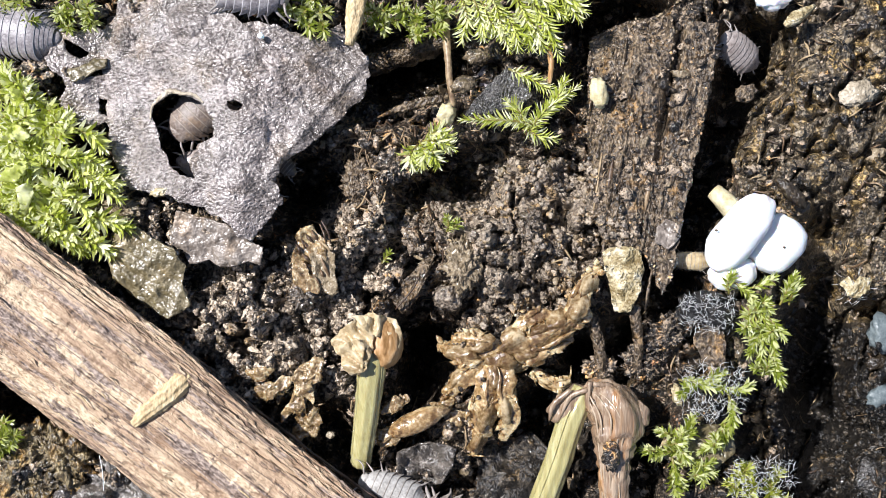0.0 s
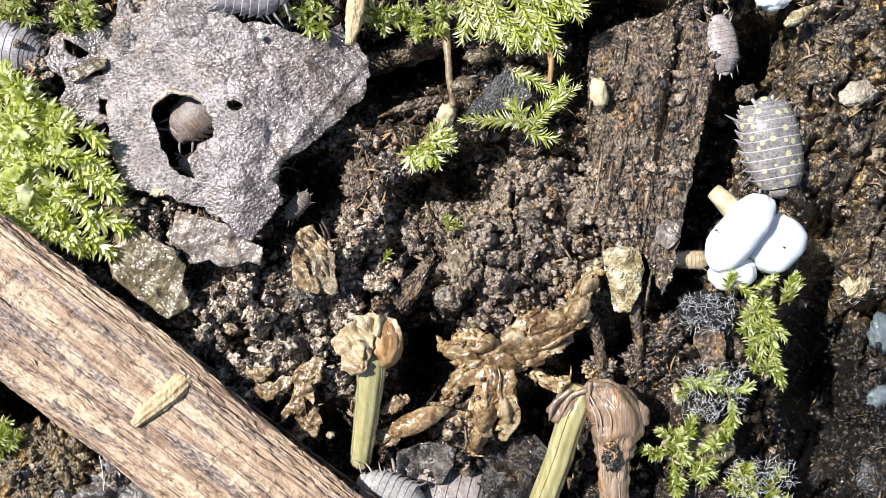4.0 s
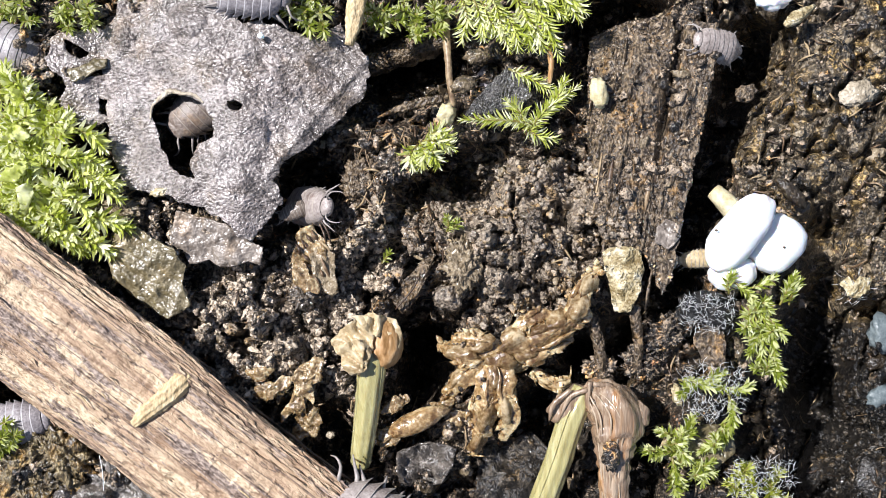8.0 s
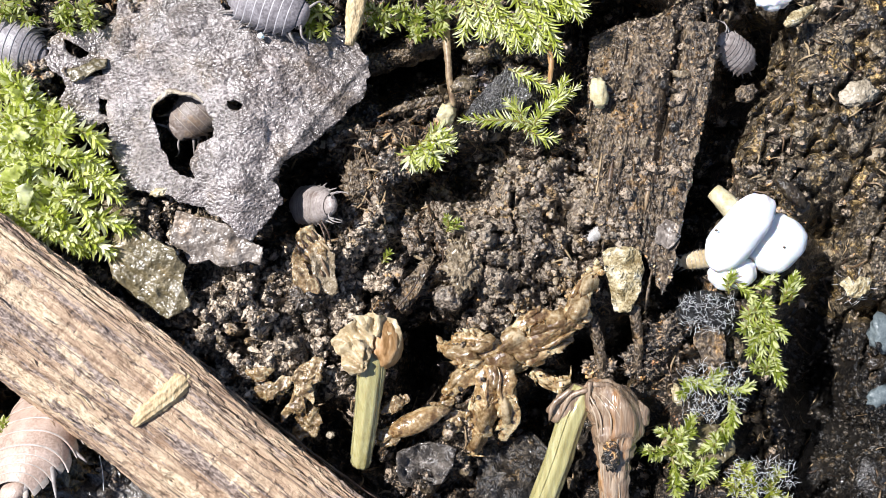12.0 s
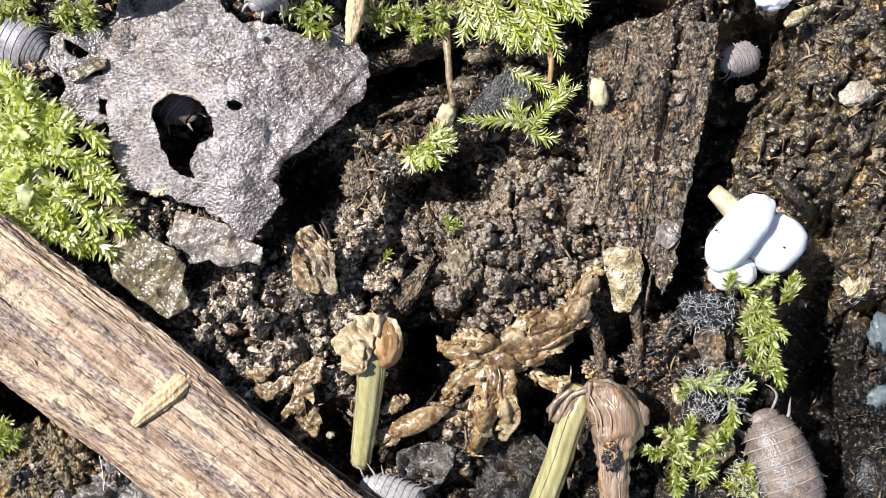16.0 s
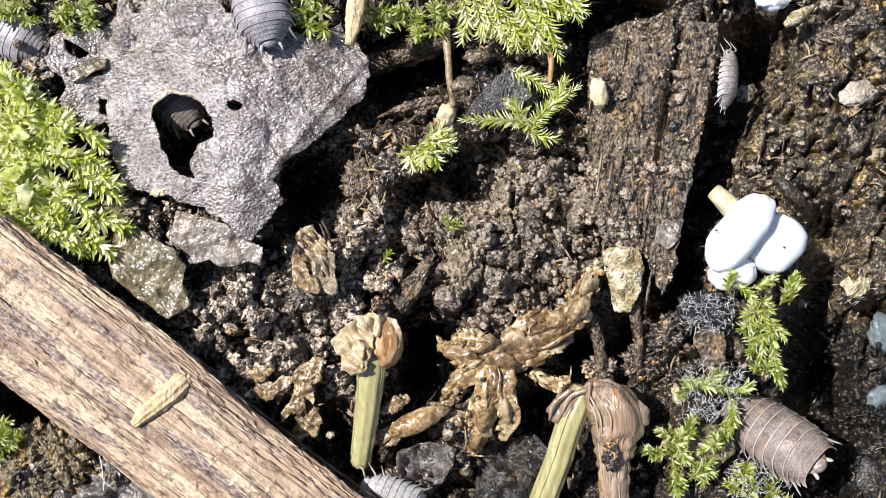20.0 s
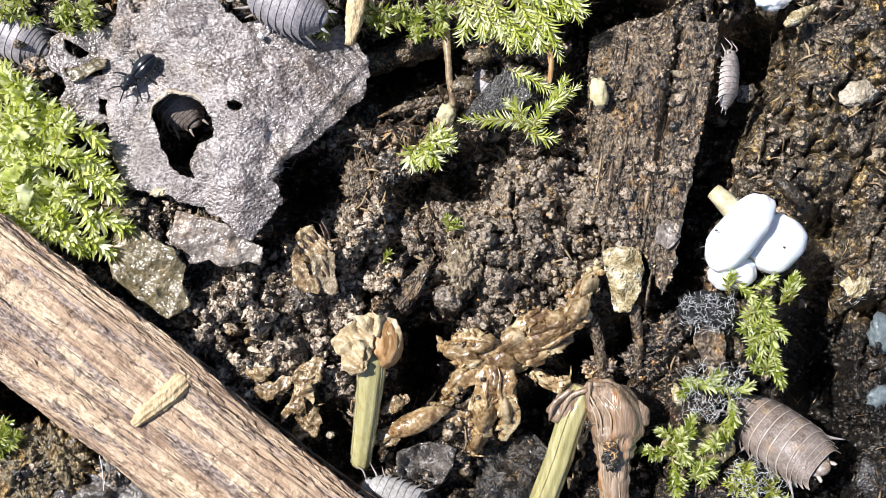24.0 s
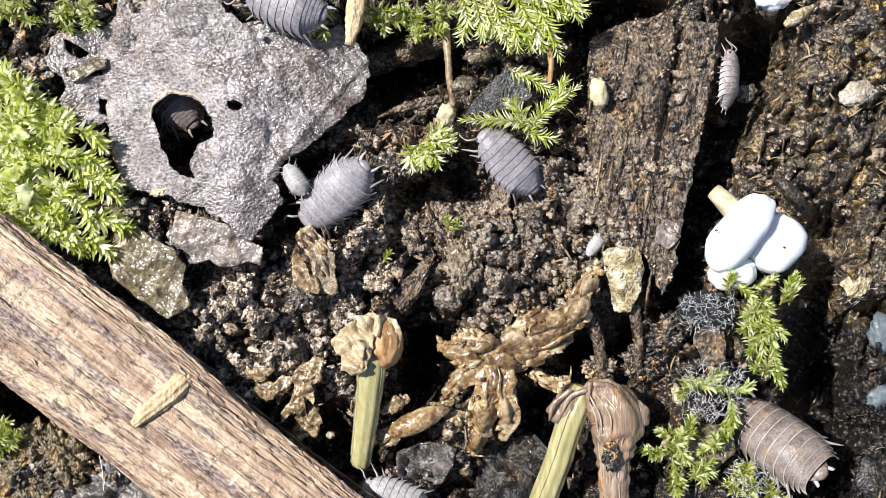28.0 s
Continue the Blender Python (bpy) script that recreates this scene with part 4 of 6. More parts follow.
for i, (f, r) in enumerate(zip(FINGERS, RADII)):
    part("finger", tube(f, [q * 1.06 for q in r], 40, 10, 0.4, 4 + i % 2, 0.1, 0.75, i), M_ROOT, root)
    line = glide([(*p, q) for p, q in zip(f, r)], 8)
    n = len(line)
    for j in range(2):
        k0 = rng.randint(0, max(1, n // 2))
        k1 = min(n - 1, k0 + rng.randint(n // 3, n))
        across, pts, wide = rng.uniform(-1.1, 1.1), [], []
        for k in range(k0, k1 + 1, 3):
            p, e = line[k], line[min(k + 1, n - 1)] - line[max(k - 1, 0)]
            d = math.hypot(e[0], e[1]) or 1.0
            o = across * p[3] + rng.uniform(-2.5, 2.5)
            pts.append((p[0] - e[1] / d * o, p[1] + e[0] / d * o, p[2] + 0.8 * p[3] * math.sqrt(max(0.05, 1 - 0.6 * across ** 2)) + rng.uniform(-2, 4)))
            wide.append(rng.uniform(2.4, 6.5))
        if len(pts) > 2:
            wide[0], wide[-1] = 1.0, 0.6
            part("fibre", tube(pts, wide, 8, 4, 0.3, 3, 0.12, 0.65, i * 9 + j), M_ROOT, root)
    for j in range(4):
        k = rng.randint(n // 3, n - 1)
        p, e = line[k], line[k + 1] - line[k - 1]
        d = math.hypot(e[0], e[1]) or 1.0
        q = -1 if j % 2 else 1
        ln = rng.uniform(8, 20)
        a = (p[0] - q * e[1] / d * p[3] * 0.6, p[1] + q * e[0] / d * p[3] * 0.6, p[2] + 6)
        b = (a[0] + (e[0] * 0.75 - q * e[1] * 0.6) / d * ln, a[1] + (e[1] * 0.75 + q * e[0] * 0.6) / d * ln, a[2] + rng.uniform(-2, 8))
        part("scale", tube([a, ((a[0] + b[0]) / 2, (a[1] + b[1]) / 2, a[2] + 4), b], (3.5, rng.uniform(3.5, 6), 0.5), 7, 4, 0.2, flat=0.35, seed=j), M_ROOT, root)
for i in range(46):
    f = FINGERS[i % len(FINGERS)]
    p = f[rng.randint(0, len(f))]
    e = (p[0] + rng.uniform(-38, 38), p[1] + rng.uniform(-30, 34), p[2] + rng.uniform(-14, 22))
    part("strand", tube([p, ((p[0] + e[0]) / 2 + rng.uniform(-6, 6), (p[1] + e[1]) / 2, p[2] + rng.uniform(8, 22)), e], (1.5, 1.8, 0.5), 6, 5, 0.2, seed=i), M_ROOT, root)
for i in range(70):
    f = FINGERS[i % len(FINGERS)]
    k = rng.randint(0, len(f) - 1)
    t = rng.uniform(0, 1)
    p = [f[k][j] * (1 - t) + f[k + 1][j] * t for j in range(3)]
    size = rng.uniform(1.2, 3.4) if i % 9 else rng.uniform(4, 8)
    part("dirt_speck", lump(p[0] + rng.uniform(-16, 16), p[1] + rng.uniform(-12, 12), p[2] + rng.uniform(12, 20), (size, size * 0.7, size * 0.6), rng.uniform(0, 180), 0.4, 2, i, 1), M_SOIL, root)

# soft rotting skin in crumpled films over the root
for i, (u, v, h, a, b, turn) in enumerate([(822, 630, 44, 34, 20, -10), (850, 612, 52, 26, 16, 20), (812, 670, 36, 22, 16, 40), (912, 604, 58, 34, 22, 24), (950, 590, 62, 30, 18, 30),
                                           (930, 630, 54, 26, 16, 10), (984, 574, 66, 30, 17, 28), (1024, 540, 74, 22, 30, -30), (876, 668, 56, 14, 30, 0), (862, 730, 52, 15, 34, -14),
                                           (894, 716, 58, 13, 30, 10), (890, 640, 54, 30, 16, 0), (1040, 505, 72, 14, 26, -30), (846, 780, 34, 12, 24, -30)]):
    def film_h(x, y, u=u, v=v, h=h, a=a, b=b, turn=turn, i=i):
        c, q = math.cos(radians(turn)), math.sin(radians(turn))
        p, w = ((x - u) * c - (y - v) * q) / a, ((x - u) * q + (y - v) * c) / b
        along, across = (w * b, p * a) if b > a else (p * a, w * b)
        return h + 4 - 12 * (p * p + w * w) + 5 * np.abs(np.sin(across / 6.5 + 3 * fbm(x / 26, y / 26, 400 + i, 2))) + 14 * (fbm(x / 20, y / 20, 420 + i, 2) - 0.5) + 3 * np.sin(along / 11.0)
    part("film", sheet(blob(u, v, a, b, turn, i * 1.7), film_h, 3, 3.5, 3, seed=i), M_FILM, root)



def amber(name, label, lumps, material=M_SCRAP):
    """Crumpled waxy flakes of root, lapped over a soft core, with a few fibres."""
    ob = thing(name, at(*lumps[0][:3]), label, "plant scrap")
    for i, (u, v, h, r, turn) in enumerate(lumps):
        part("piece", lump(u, v, h - 4, [x * 0.85 for x in r], turn, 0.14, 1.4, i + int(u) % 17, 3), material, ob)
        for j in range(3):
            du, dv = (j - 1) * r[0] * 0.4, (1 - j) * r[1] * 0.35
            pleat = radians(turn) + 0.5 * j

            def crumpled(x, y, j=j, du=du, dv=dv):
                w = (x - u) * math.sin(pleat) + (y - v) * math.cos(pleat)
                return h + r[2] * 0.8 + 2 * j + 6 * np.abs(np.sin(w / 9.0 + 3 * fbm(x / 30, y / 30, 300 + i, 2))) + 12 * (fbm(x / 24, y / 24, 310 + i + j, 2) - 0.5) - 0.02 * ((x - u) ** 2 + (y - v) ** 2) / max(6.0, min(r[0], r[1]))
            part("flake", sheet(blob(u + du, v + dv, r[0] * 0.8, r[1] * 0.8, turn + 25 * (j - 1), i + 2 * j + u), crumpled, 3, 4, 4, seed=i + j), material, ob)
        for j in (0, 3):
            a = radians(turn) + (j - 1.5) * 0.3
            ln = max(r[0], r[1]) * 0.9
            if r[1] > r[0]:
                a += math.pi / 2
            c, q = math.cos(a), math.sin(a)
            part("fibre", tube([(u - c * ln, v + q * ln, h + r[2] * 0.5), (u + (j - 1.5) * 4, v + (j - 1.5) * 4, h + r[2] * 1.25), (u + c * ln, v - q * ln, h + r[2] * 0.4)], (1.0, 2.6, 0.8), 8, 6, 0.4, seed=j + i), material, ob)
    return ob


amber("root_scrap", "waxy amber scrap of rotting root on the soil", [(546, 662, 30, (26, 24, 14), 10), (530, 700, 24, (16, 42, 14), -8), (542, 750, 6, (22, 28, 14), 20)])
strips = thing("root_scrap", at(550, 455, 20), "flat fibrous tan scrap of rotting root on the soil", "plant scrap")
rng = np.random.RandomState(17)
for k, (u, v, a, b, turn) in enumerate([(546, 446, 32, 44, 14), (574, 476, 26, 38, 24), (538, 492, 22, 28, 30)]):
    def pleated(x, y, k=k):
        w = (x - 550) * 0.86 - (y - 455) * 0.5
        return 40 + 3 * k + 4 * np.abs(np.sin(w / 6.0 + 3 * fbm(x / 30, y / 30, 350 + k, 2))) + 22 * (fbm(x / 26, y / 26, 360 + k, 3) - 0.5)
    part("flake", sheet(blob(u, v, a, b, turn, 3 + k), pleated, 4, 3.5, 4, seed=30 + k), M_SCRAP if k != 1 else M_FLAKE, strips)
for i in range(16):
    u, v, a, ln = rng.uniform(524, 584), rng.uniform(410, 500), radians(rng.uniform(42, 74)), rng.uniform(10, 26)
    c, q, h = math.cos(a), math.sin(a), 42 + rng.uniform(-2, 6)
    part("strip", tube([(u - c * ln, v - q * ln, h - 4), (u + rng.uniform(-4, 4), v, h + rng.uniform(0, 5)), (u + c * ln, v + q * ln, h - 6)], (1, rng.uniform(1.5, 3.4), 0.8), 8, 6, 0.3, flat=0.6, seed=i), M_FIBRE, strips)
amber("root_scrap", "torn amber flakes of root beside a hollow", [(700, 716, 24, (22, 13, 10), 40), (782, 722, 8, (22, 14, 9), 10), (690, 766, 4, (26, 14, 9), 30)])
spindle = thing("root_scrap", at(736, 748, 30), "smooth pale yellow spindle shaped root scrap", "plant scrap")
part("body", lump(737, 747, 38, (52, 20, 17), 24, 0.07, 1.6, 4, 4), M_ROOT, spindle)
part("tip", lump(776, 730, 38, (22, 11, 10), 24, 0.2, 2.0, 6, 3), M_SCRAP, spindle)
amber("root_scrap", "small amber root scrap beside a hollow", [(802, 748, 8, (18, 22, 10), 10), (690, 778, 0, (20, 12, 10), 30)])
amber("root_scrap", "dull amber flake of root in shade", [(482, 690, 30, (32, 15, 8), 14), (460, 662, 34, (20, 12, 8), -10)])

# ---- forked withered stalk ----
fork = thing("withered_stalk", at(1060, 760, 0), "forked withered stalk, one leg green and one brown", "stalk")
part("green_leg", tube([(1036, 690, 62), (1012, 740, 66), (986, 820, 52), (954, 905, 38)], (20, 22, 23, 22), 36, 10, 0.08, 9, 0.06, 0.9, 2), M_STEM, fork, "pale green leg")
part("brown_leg", tube([(1036, 680, 62), (1068, 704, 70), (1092, 740, 72), (1088, 790, 68), (1086, 840, 62), (1090, 910, 50)], (12, 36, 45, 34, 26, 25), 130, 14, 0.2, 9, 0.03, 0.85, 3), M_STALK, fork, "ribbed brown leg")
def ribs(parent, path, radii, angles, size, material):
    """Thin raised ribs along a stalk that runs down the plan."""
    for k, a in enumerate(angles):
        w = radians(a)
        pts = [(p[0] + r * math.sin(w) * 0.98, p[1], p[2] + 0.85 * r * math.cos(w) + 0.4) for p, r in zip(path, radii)]
        part("rib", tube(pts, [size * 0.4] + [size] * (len(pts) - 2) + [size * 0.5], 8, 12, 0.15, seed=k), material, parent)


ribs(fork, [(1046, 688, 64), (1070, 706, 70), (1092, 740, 72), (1088, 790, 68), (1086, 840, 62), (1090, 910, 50)], (16, 36, 45, 34, 26, 25), (-58, -42, -15, 6, 21, 49, 64), 1.7, M_RIB)
ribs(fork, [(1030, 706, 64), (1012, 740, 66), (986, 820, 52), (954, 905, 38)], (20, 22, 23, 22), (-55, -25, 5, 40), 1.5, M_STEM)
ribs(pod, [(660, 640, 68), (658, 660, 66), (650, 730, 46), (642, 790, 26), (638, 818, 12)], (22, 23, 21, 19, 17), (-55, -20, 15, 50), 1.5, M_STEM)
part("collar", lump(1020, 712, 66, (48, 24, 18), 22, 0.5, 2.6, 8, 3), M_STALK, fork)
part("knob", lump(1134, 734, 70, (14, 24, 16), 14, 0.35, 2, 9, 3), M_STALK, fork)
part("dirt_crust", lump(1082, 806, 102, (14, 24, 6), 4, 0.4, 4, 6, 3), M_SOIL, fork)
for i, q in enumerate([[(1010, 690), (980, 716), (972, 744)], [(1040, 690), (1010, 702), (990, 740)], [(1050, 680), (1080, 684), (1110, 706)], [(1044, 676), (1040, 716), (1060, 748)]]):
    part("strand", tube([(u, v, 92 - j * 6) for j, (u, v) in enumerate(q)], (4, 5, 2), 6, 6, 0.3, seed=i), M_STALK, fork)

# ---- white fungus ----
fungus = thing("white_fungus", at(1320, 440, -20), "cluster of three smooth white fungus buttons", "fungus")
part("button", lump(1309, 411, 46, (76, 37, 30), 52, 0.07, 1.5, 1, 4, 2.6, -6), M_FUNGUS, fungus)
part("button", lump(1374, 432, 18, (53, 45, 28), 46, 0.07, 1.5, 2, 4, 2.5), M_FUNGUS, fungus)
part("button", lump(1296, 484, 18, (40, 29, 26), 10, 0.1, 1.6, 3, 4, 2.5), M_FUNGUS, fungus)
part("stalk", tube([(1262, 338, 10), (1278, 352, 16), (1300, 376, 20)], (14, 17, 18), 24, 6, 0.1), M_STIPE, fungus, "yellowish stalk")
for i, (u, v) in enumerate([(1268, 408), (1388, 438), (1346, 356)]):
    part("speck", lump(u, v, 70 if u < 1330 else 48, (3, 2.5, 3), 0, 0.3, 2, i, 1), M_SOIL, fungus)

# ---- twigs, slivers, stones and other single bits ----
def twig(label, pts, radii, material, name="twig", category="twig", **kw):
    return solo(name, tube(pts, radii, kw.pop("sides", 10), 8, kw.pop("rough", 0.25), kw.pop("flutes", 5), kw.pop("flute", 0.08), **kw), material, label, category)


twig("pale brown broken twig stub against the leaf", [(638, -40, 84), (628, 30, 92), (618, 80, 94)], (15, 15, 7), M_CHIP, seed=1, sides=24)
twig("dark sodden stick in a hollow", [(630, 122, -92), (700, 98, -92), (800, 66, -84)], (20, 25, 21), M_BARK, seed=2)
twig("thin brown splinter bridging a hollow", [(668, 208, 10), (720, 188, 26), (784, 172, 24)], (1.5, 8, 8), M_BARK, seed=3, rough=0.6, flutes=3, flute=0.2, flat=0.6)
twig("dry orange stalk of moss", [(968, 80, 74), (976, 110, 80), (972, 152, 70)], (4, 5, 3), M_ORANGE, seed=4)
twig("brown upright rootlet beside moss", [(788, 30, 40), (792, 90, 52), (796, 140, 50), (802, 190, 44)], (7, 6, 6, 5), M_FIBRE, seed=5)
twig("dark brown stick beside the root", [(1046, 560, 30), (1062, 620, 20), (1060, 690, 4)], (9, 10, 8), M_BARK, seed=6)
twig("reddish brown stick in soil", [(1122, 540, 40), (1130, 600, 34), (1128, 660, 20)], (10, 9, 6), M_BARK, seed=7)
twig("fine white hair-like fibre by the branch", [(176, 806, 30), (182, 840, 36), (184, 890, 30)], (0.9, 1.0, 0.8), M_MYCEL, seed=12, sides=6, name="fibre", category="fibre")
twig("fine pale rootlet on soil", [(700, 548, 14), (730, 512, 20), (742, 490, 24)], (1.6, 1.6, 1.2), M_FIBRE, seed=8, sides=6)
twig("dry pale bud on the soil", [(1388, 46, 20), (1410, 30, 26), (1442, 10, 20)], (5, 12, 3), M_PALE, seed=9, name="bud", category="bud")
twig("brown insect pupa lying on soil", [(1374, 316, 12), (1394, 334, 16), (1412, 352, 15), (1424, 368, 6)], (5, 11, 11, 4), M_FLAKE, seed=10, name="pupa", category="pupa", flutes=0, rough=0.4)
def bit(u, v, h, r, turn, m, label, name):
    solo(name, lump(u, v, h, r, turn, 0.4, 2.2, int(u) % 31, 3), m, label, name.replace("_", " "))


bit(1060, 164, 62, (15, 26, 12), 10, M_STIPE, "beige grain of grit on rotten wood", "grit")
bit(790, 204, 48, (15, 20, 14), -20, M_STIPE, "whitish grain of grit by the moss", "grit")
bit(1368, -2, 20, (32, 20, 16), 0, M_FUNGUS, "small white patch of fungus", "fungus")
bit(1518, 166, 8, (32, 22, 7), 14, M_PEBBLE, "pale greenish crust patch on soil", "crust")
bit(1562, 592, 6, (24, 34, 14), 10, M_STONE, "pale blue-grey stone at the soil edge", "stone")
bit(1558, 702, 8, (24, 18, 10), 30, M_STONE, "pale blue-grey stone half buried", "stone")
bit(1560, 846, -34, (46, 40, 16), 0, M_LEAF_DARK, "dark wet stone half buried", "stone")
small_leaf("pith_chip", [(1486, 500), (1502, 489), (1512, 504), (1519, 489), (1541, 494), (1538, 516), (1520, 531), (1500, 523)], 26, 0.0, 0.1, M_PALE, "small cream coloured flake of pith on the soil", 85, thick=5, crumple=14)
bit(1552, 642, -10, (22, 12, 9), 20, M_FLAKE, "orange brown scrap by a stone", "plant_scrap")
bit(792, 526, 24, (24, 22, 18), 0, M_LIT_CRUMB, "rounded grey-brown clod of soil", "clod")
bit(1190, 464, 50, (8, 12, 8), 0, M_PEBBLE, "tiny pale grain on soil", "grit")
bit(820, 150, 54, (22, 14, 7), 20, M_FLAKE, "brown crumb lying on moss", "clod")
bit(845, 100, 44, (22, 14, 7), 10, M_FLAKE, "brown clod under moss", "clod")
bit(1320, 166, 2, (20, 15, 6), 20, M_BARK, "dark red-brown crumb on soil", "clod")
bit(1198, 700, 30, (9, 18, 8), 10, M_PALE, "tiny pale husk on soil", "husk")
bit(585, 770, 6, (8, 6, 5), 0, M_PEBBLE, "tiny pale grain on soil", "grit")
bit(238, 506, 34, (7, 5, 3), 0, M_PEBBLE, "tiny white grain on leaf", "grit")
bit(285, 340, 56, (17, 8, 6), 10, M_PALE, "pale flat seed on the leaf", "seed")
bit(462, 64, 86, (6, 5, 4), 0, M_FUNGUS, "tiny white grain on the leaf", "grit")


def clod(u, v, h, r, turn, m):
    solo("clod", lump(u, v, h, r, turn, 0.6, 3.4, int(u + v) % 37, 5), m, "brown wet clod of soil and litter", "clod", "clods")


clod(54, 800, 8, (58, 40, 24), 20, M_CLOD)
clod(112, 806, 14, (48, 34, 22), -24, M_CLOD)
clod(24, 850, 10, (54, 36, 24), 30, M_CLOD)
clod(96, 862, 8, (52, 34, 22), 10, M_CLOD)
clod(136, 780, 2, (34, 22, 16), 40, M_CLOD)
clod(150, 26, 34, (30, 16, 12), 10, M_FLAKE)
clod(60, 130, 30, (34, 22, 16), 30, M_CRUMB)
clod(216, 372, 34, (34, 16, 12), 0, M_FLAKE)
clod(1140, 640, 4, (36, 28, 20), 10, M_SOIL)
clod(1180, 590, 20, (34, 26, 20), 30, M_SOIL)
clod(1062, 652, 4, (26, 20, 16), 0, M_CRUMB)
clod(652, 326, -4, (36, 46, 22), 10, M_BARK)
clod(700, 292, 20, (30, 26, 18), 30, M_CRUMB)
clod(540, 524, 20, (26, 18, 12), 10, M_GLOSS)
clod(820, 470, 44, (26, 40, 18), 0, M_FLAKE)
small_leaf("leaf_fragment", [(116, 124), (146, 118), (168, 104), (190, 106), (186, 120), (164, 126), (152, 138), (126, 146)], 43, 0.0, 0.1, M_LEAF_OLIVE, "small translucent olive leaf scrap by the leaf's edge", 83, thick=3, crumple=8)


# ---- moss ----
def moss_leaf(root_at, way, side, length, width, droop):
    """A narrow pointed blade, arched along its length."""
    up = way.cross(side).normalized()
    a, b = root_at + way * length * 0.35 + up * droop * 0.5, root_at + way * length * 0.72 + up * droop * 0.4
    p = [root_at - side * width * 0.45, root_at + side * width * 0.45, a - side * width, a + side * width, b - side * width * 0.72, b + side * width * 0.72, root_at + way * length - up * droop]
    return p, [(0, 1, 3, 2), (2, 3, 5, 4), (4, 5, 6)]


def frond(points, leaves, size, rng, spread=(0.7, 1.1), bare=0.06, wide=1.0):
    """A mossy shoot: a stem with narrow leaves all round, longest in the middle, with a tuft at the tip. Returns stem and leaves."""
    line = [at(*p) for p in glide(points, 14)]
    stem = tube(points, [2.2] * (len(points) - 1) + [1.0], 5, 7)
    out = []
    n = len(line) - 1
    for i in range(leaves):
        t = bare + (1 - bare) * (i / max(1, leaves - 1))
        x = t * n
        k = min(int(x), n - 1)
        c = line[k].lerp(line[k + 1], x - k)
        axis_way = (line[k + 1] - line[k]).normalized()
        a = i * 2.4 + rng.uniform(-0.3, 0.3)
        s = axis_way.orthogonal().normalized()
        s = Matrix.Rotation(a, 3, axis_way) @ s
        open_angle = rng.uniform(*spread) * (1 - 0.55 * max(0, t - 0.85) / 0.15)
        way = (axis_way * math.cos(open_angle) + s * math.sin(open_angle)).normalized()
        ln = size * (0.65 + 0.5 * math.sin(math.pi * min(1, t * 0.9 + 0.1))) * rng.uniform(0.8, 1.2)
        side, level = axis_way.cross(s).normalized(), way.cross(Vector((0, 0, 1)))
        if level.length > 0.15:
            side = side.lerp(level.normalized() * (1 if level.dot(side) > 0 else -1), rng.uniform(0.35, 0.85)).normalized()
        out.append(moss_leaf(c, way, side, ln, ln * wide * rng.uniform(0.09, 0.14), ln * rng.uniform(0.0, 0.22)))
    return stem, joined(out)


def moss(label, fronds, size, material, seed, dense=1.0, spread=(0.7, 1.1), wide=1.0):
    rng = np.random.RandomState(seed)
    f0 = fronds[0][0]
    ob = thing("moss_tuft", at(f0[0], f0[1], 0), label, "moss", "moss tufts")
    for pts in fronds:
        ln = sum(math.hypot(a[0] - b[0], a[1] - b[1]) + 0.6 * abs(a[2] - b[2]) for a, b in zip(pts, pts[1:]))
        stem, leaves = frond(pts, int(max(14, ln * 0.66 * dense)), size, rng, spread, wide=wide)
        s = part("shoot", leaves, material, ob, smooth=False)
        part("stem", stem, M_MOSS_STEM, s)
    return ob


def bunch(zone, n, length, h, seed, lean=(0, 0), up=26):
    """Short shoots standing close together, leaning about."""
    rng = np.random.RandomState(seed)
    out = []
    while len(out) < n:
        u, v = rng.uniform(zone[0], zone[2]), rng.uniform(zone[1], zone[3])
        cu, cv = (zone[0] + zone[2]) / 2, (zone[1] + zone[3]) / 2
        if ((u - cu) / (zone[2] - zone[0])) ** 2 + ((v - cv) / (zone[3] - zone[1])) ** 2 > 0.25:
            continue
        a, ln = rng.uniform(0, 2 * math.pi), length * rng.uniform(0.6, 1.2)
        du, dv = math.cos(a) * ln + lean[0], math.sin(a) * ln + lean[1]
        hh = h + rng.uniform(-12, 8)
        out.append([(u, v, hh - 14), (u + du * 0.5, v + dv * 0.5, hh + up * 0.7), (u + du, v + dv, hh + up * rng.uniform(0.5, 1.2))])
    return out


moss("bright yellow-green moss cushion beside the branch", bunch((-30, 150, 124, 300), 20, 54, 46, 1) + bunch((-30, 260, 120, 420), 20, 54, 44, 2)
     + [[(60, 400, 50), (110, 420, 60), (150, 446, 44)], [(120, 290, 60), (160, 320, 70), (212, 352, 60)], [(110, 270, 60), (150, 280, 72), (186, 296, 66)],
        [(110, 340, 60), (150, 370, 66), (166, 412, 54)], [(150, 380, 56), (190, 392, 62), (226, 404, 56)], [(140, 420, 52), (170, 432, 58), (196, 452, 50)], [(130, 230, 58), (160, 240, 66), (184, 262, 60)], [(150, 300, 60), (180, 318, 70), (206, 326, 66)], [(90, 380, 50), (120, 400, 60), (134, 440, 50)]], 26, M_MOSS_PALE, 11, 1.25, (0.5, 1.1), 0.95)
moss("broad leaved pale yellow-green moss beside the branch", bunch((-20, 180, 120, 300), 12, 40, 56, 41, up=14) + bunch((-20, 300, 120, 410), 12, 40, 52, 42, up=14), 25, M_MOSS_PALE, 41, 1.0, (0.6, 1.2), 1.2)
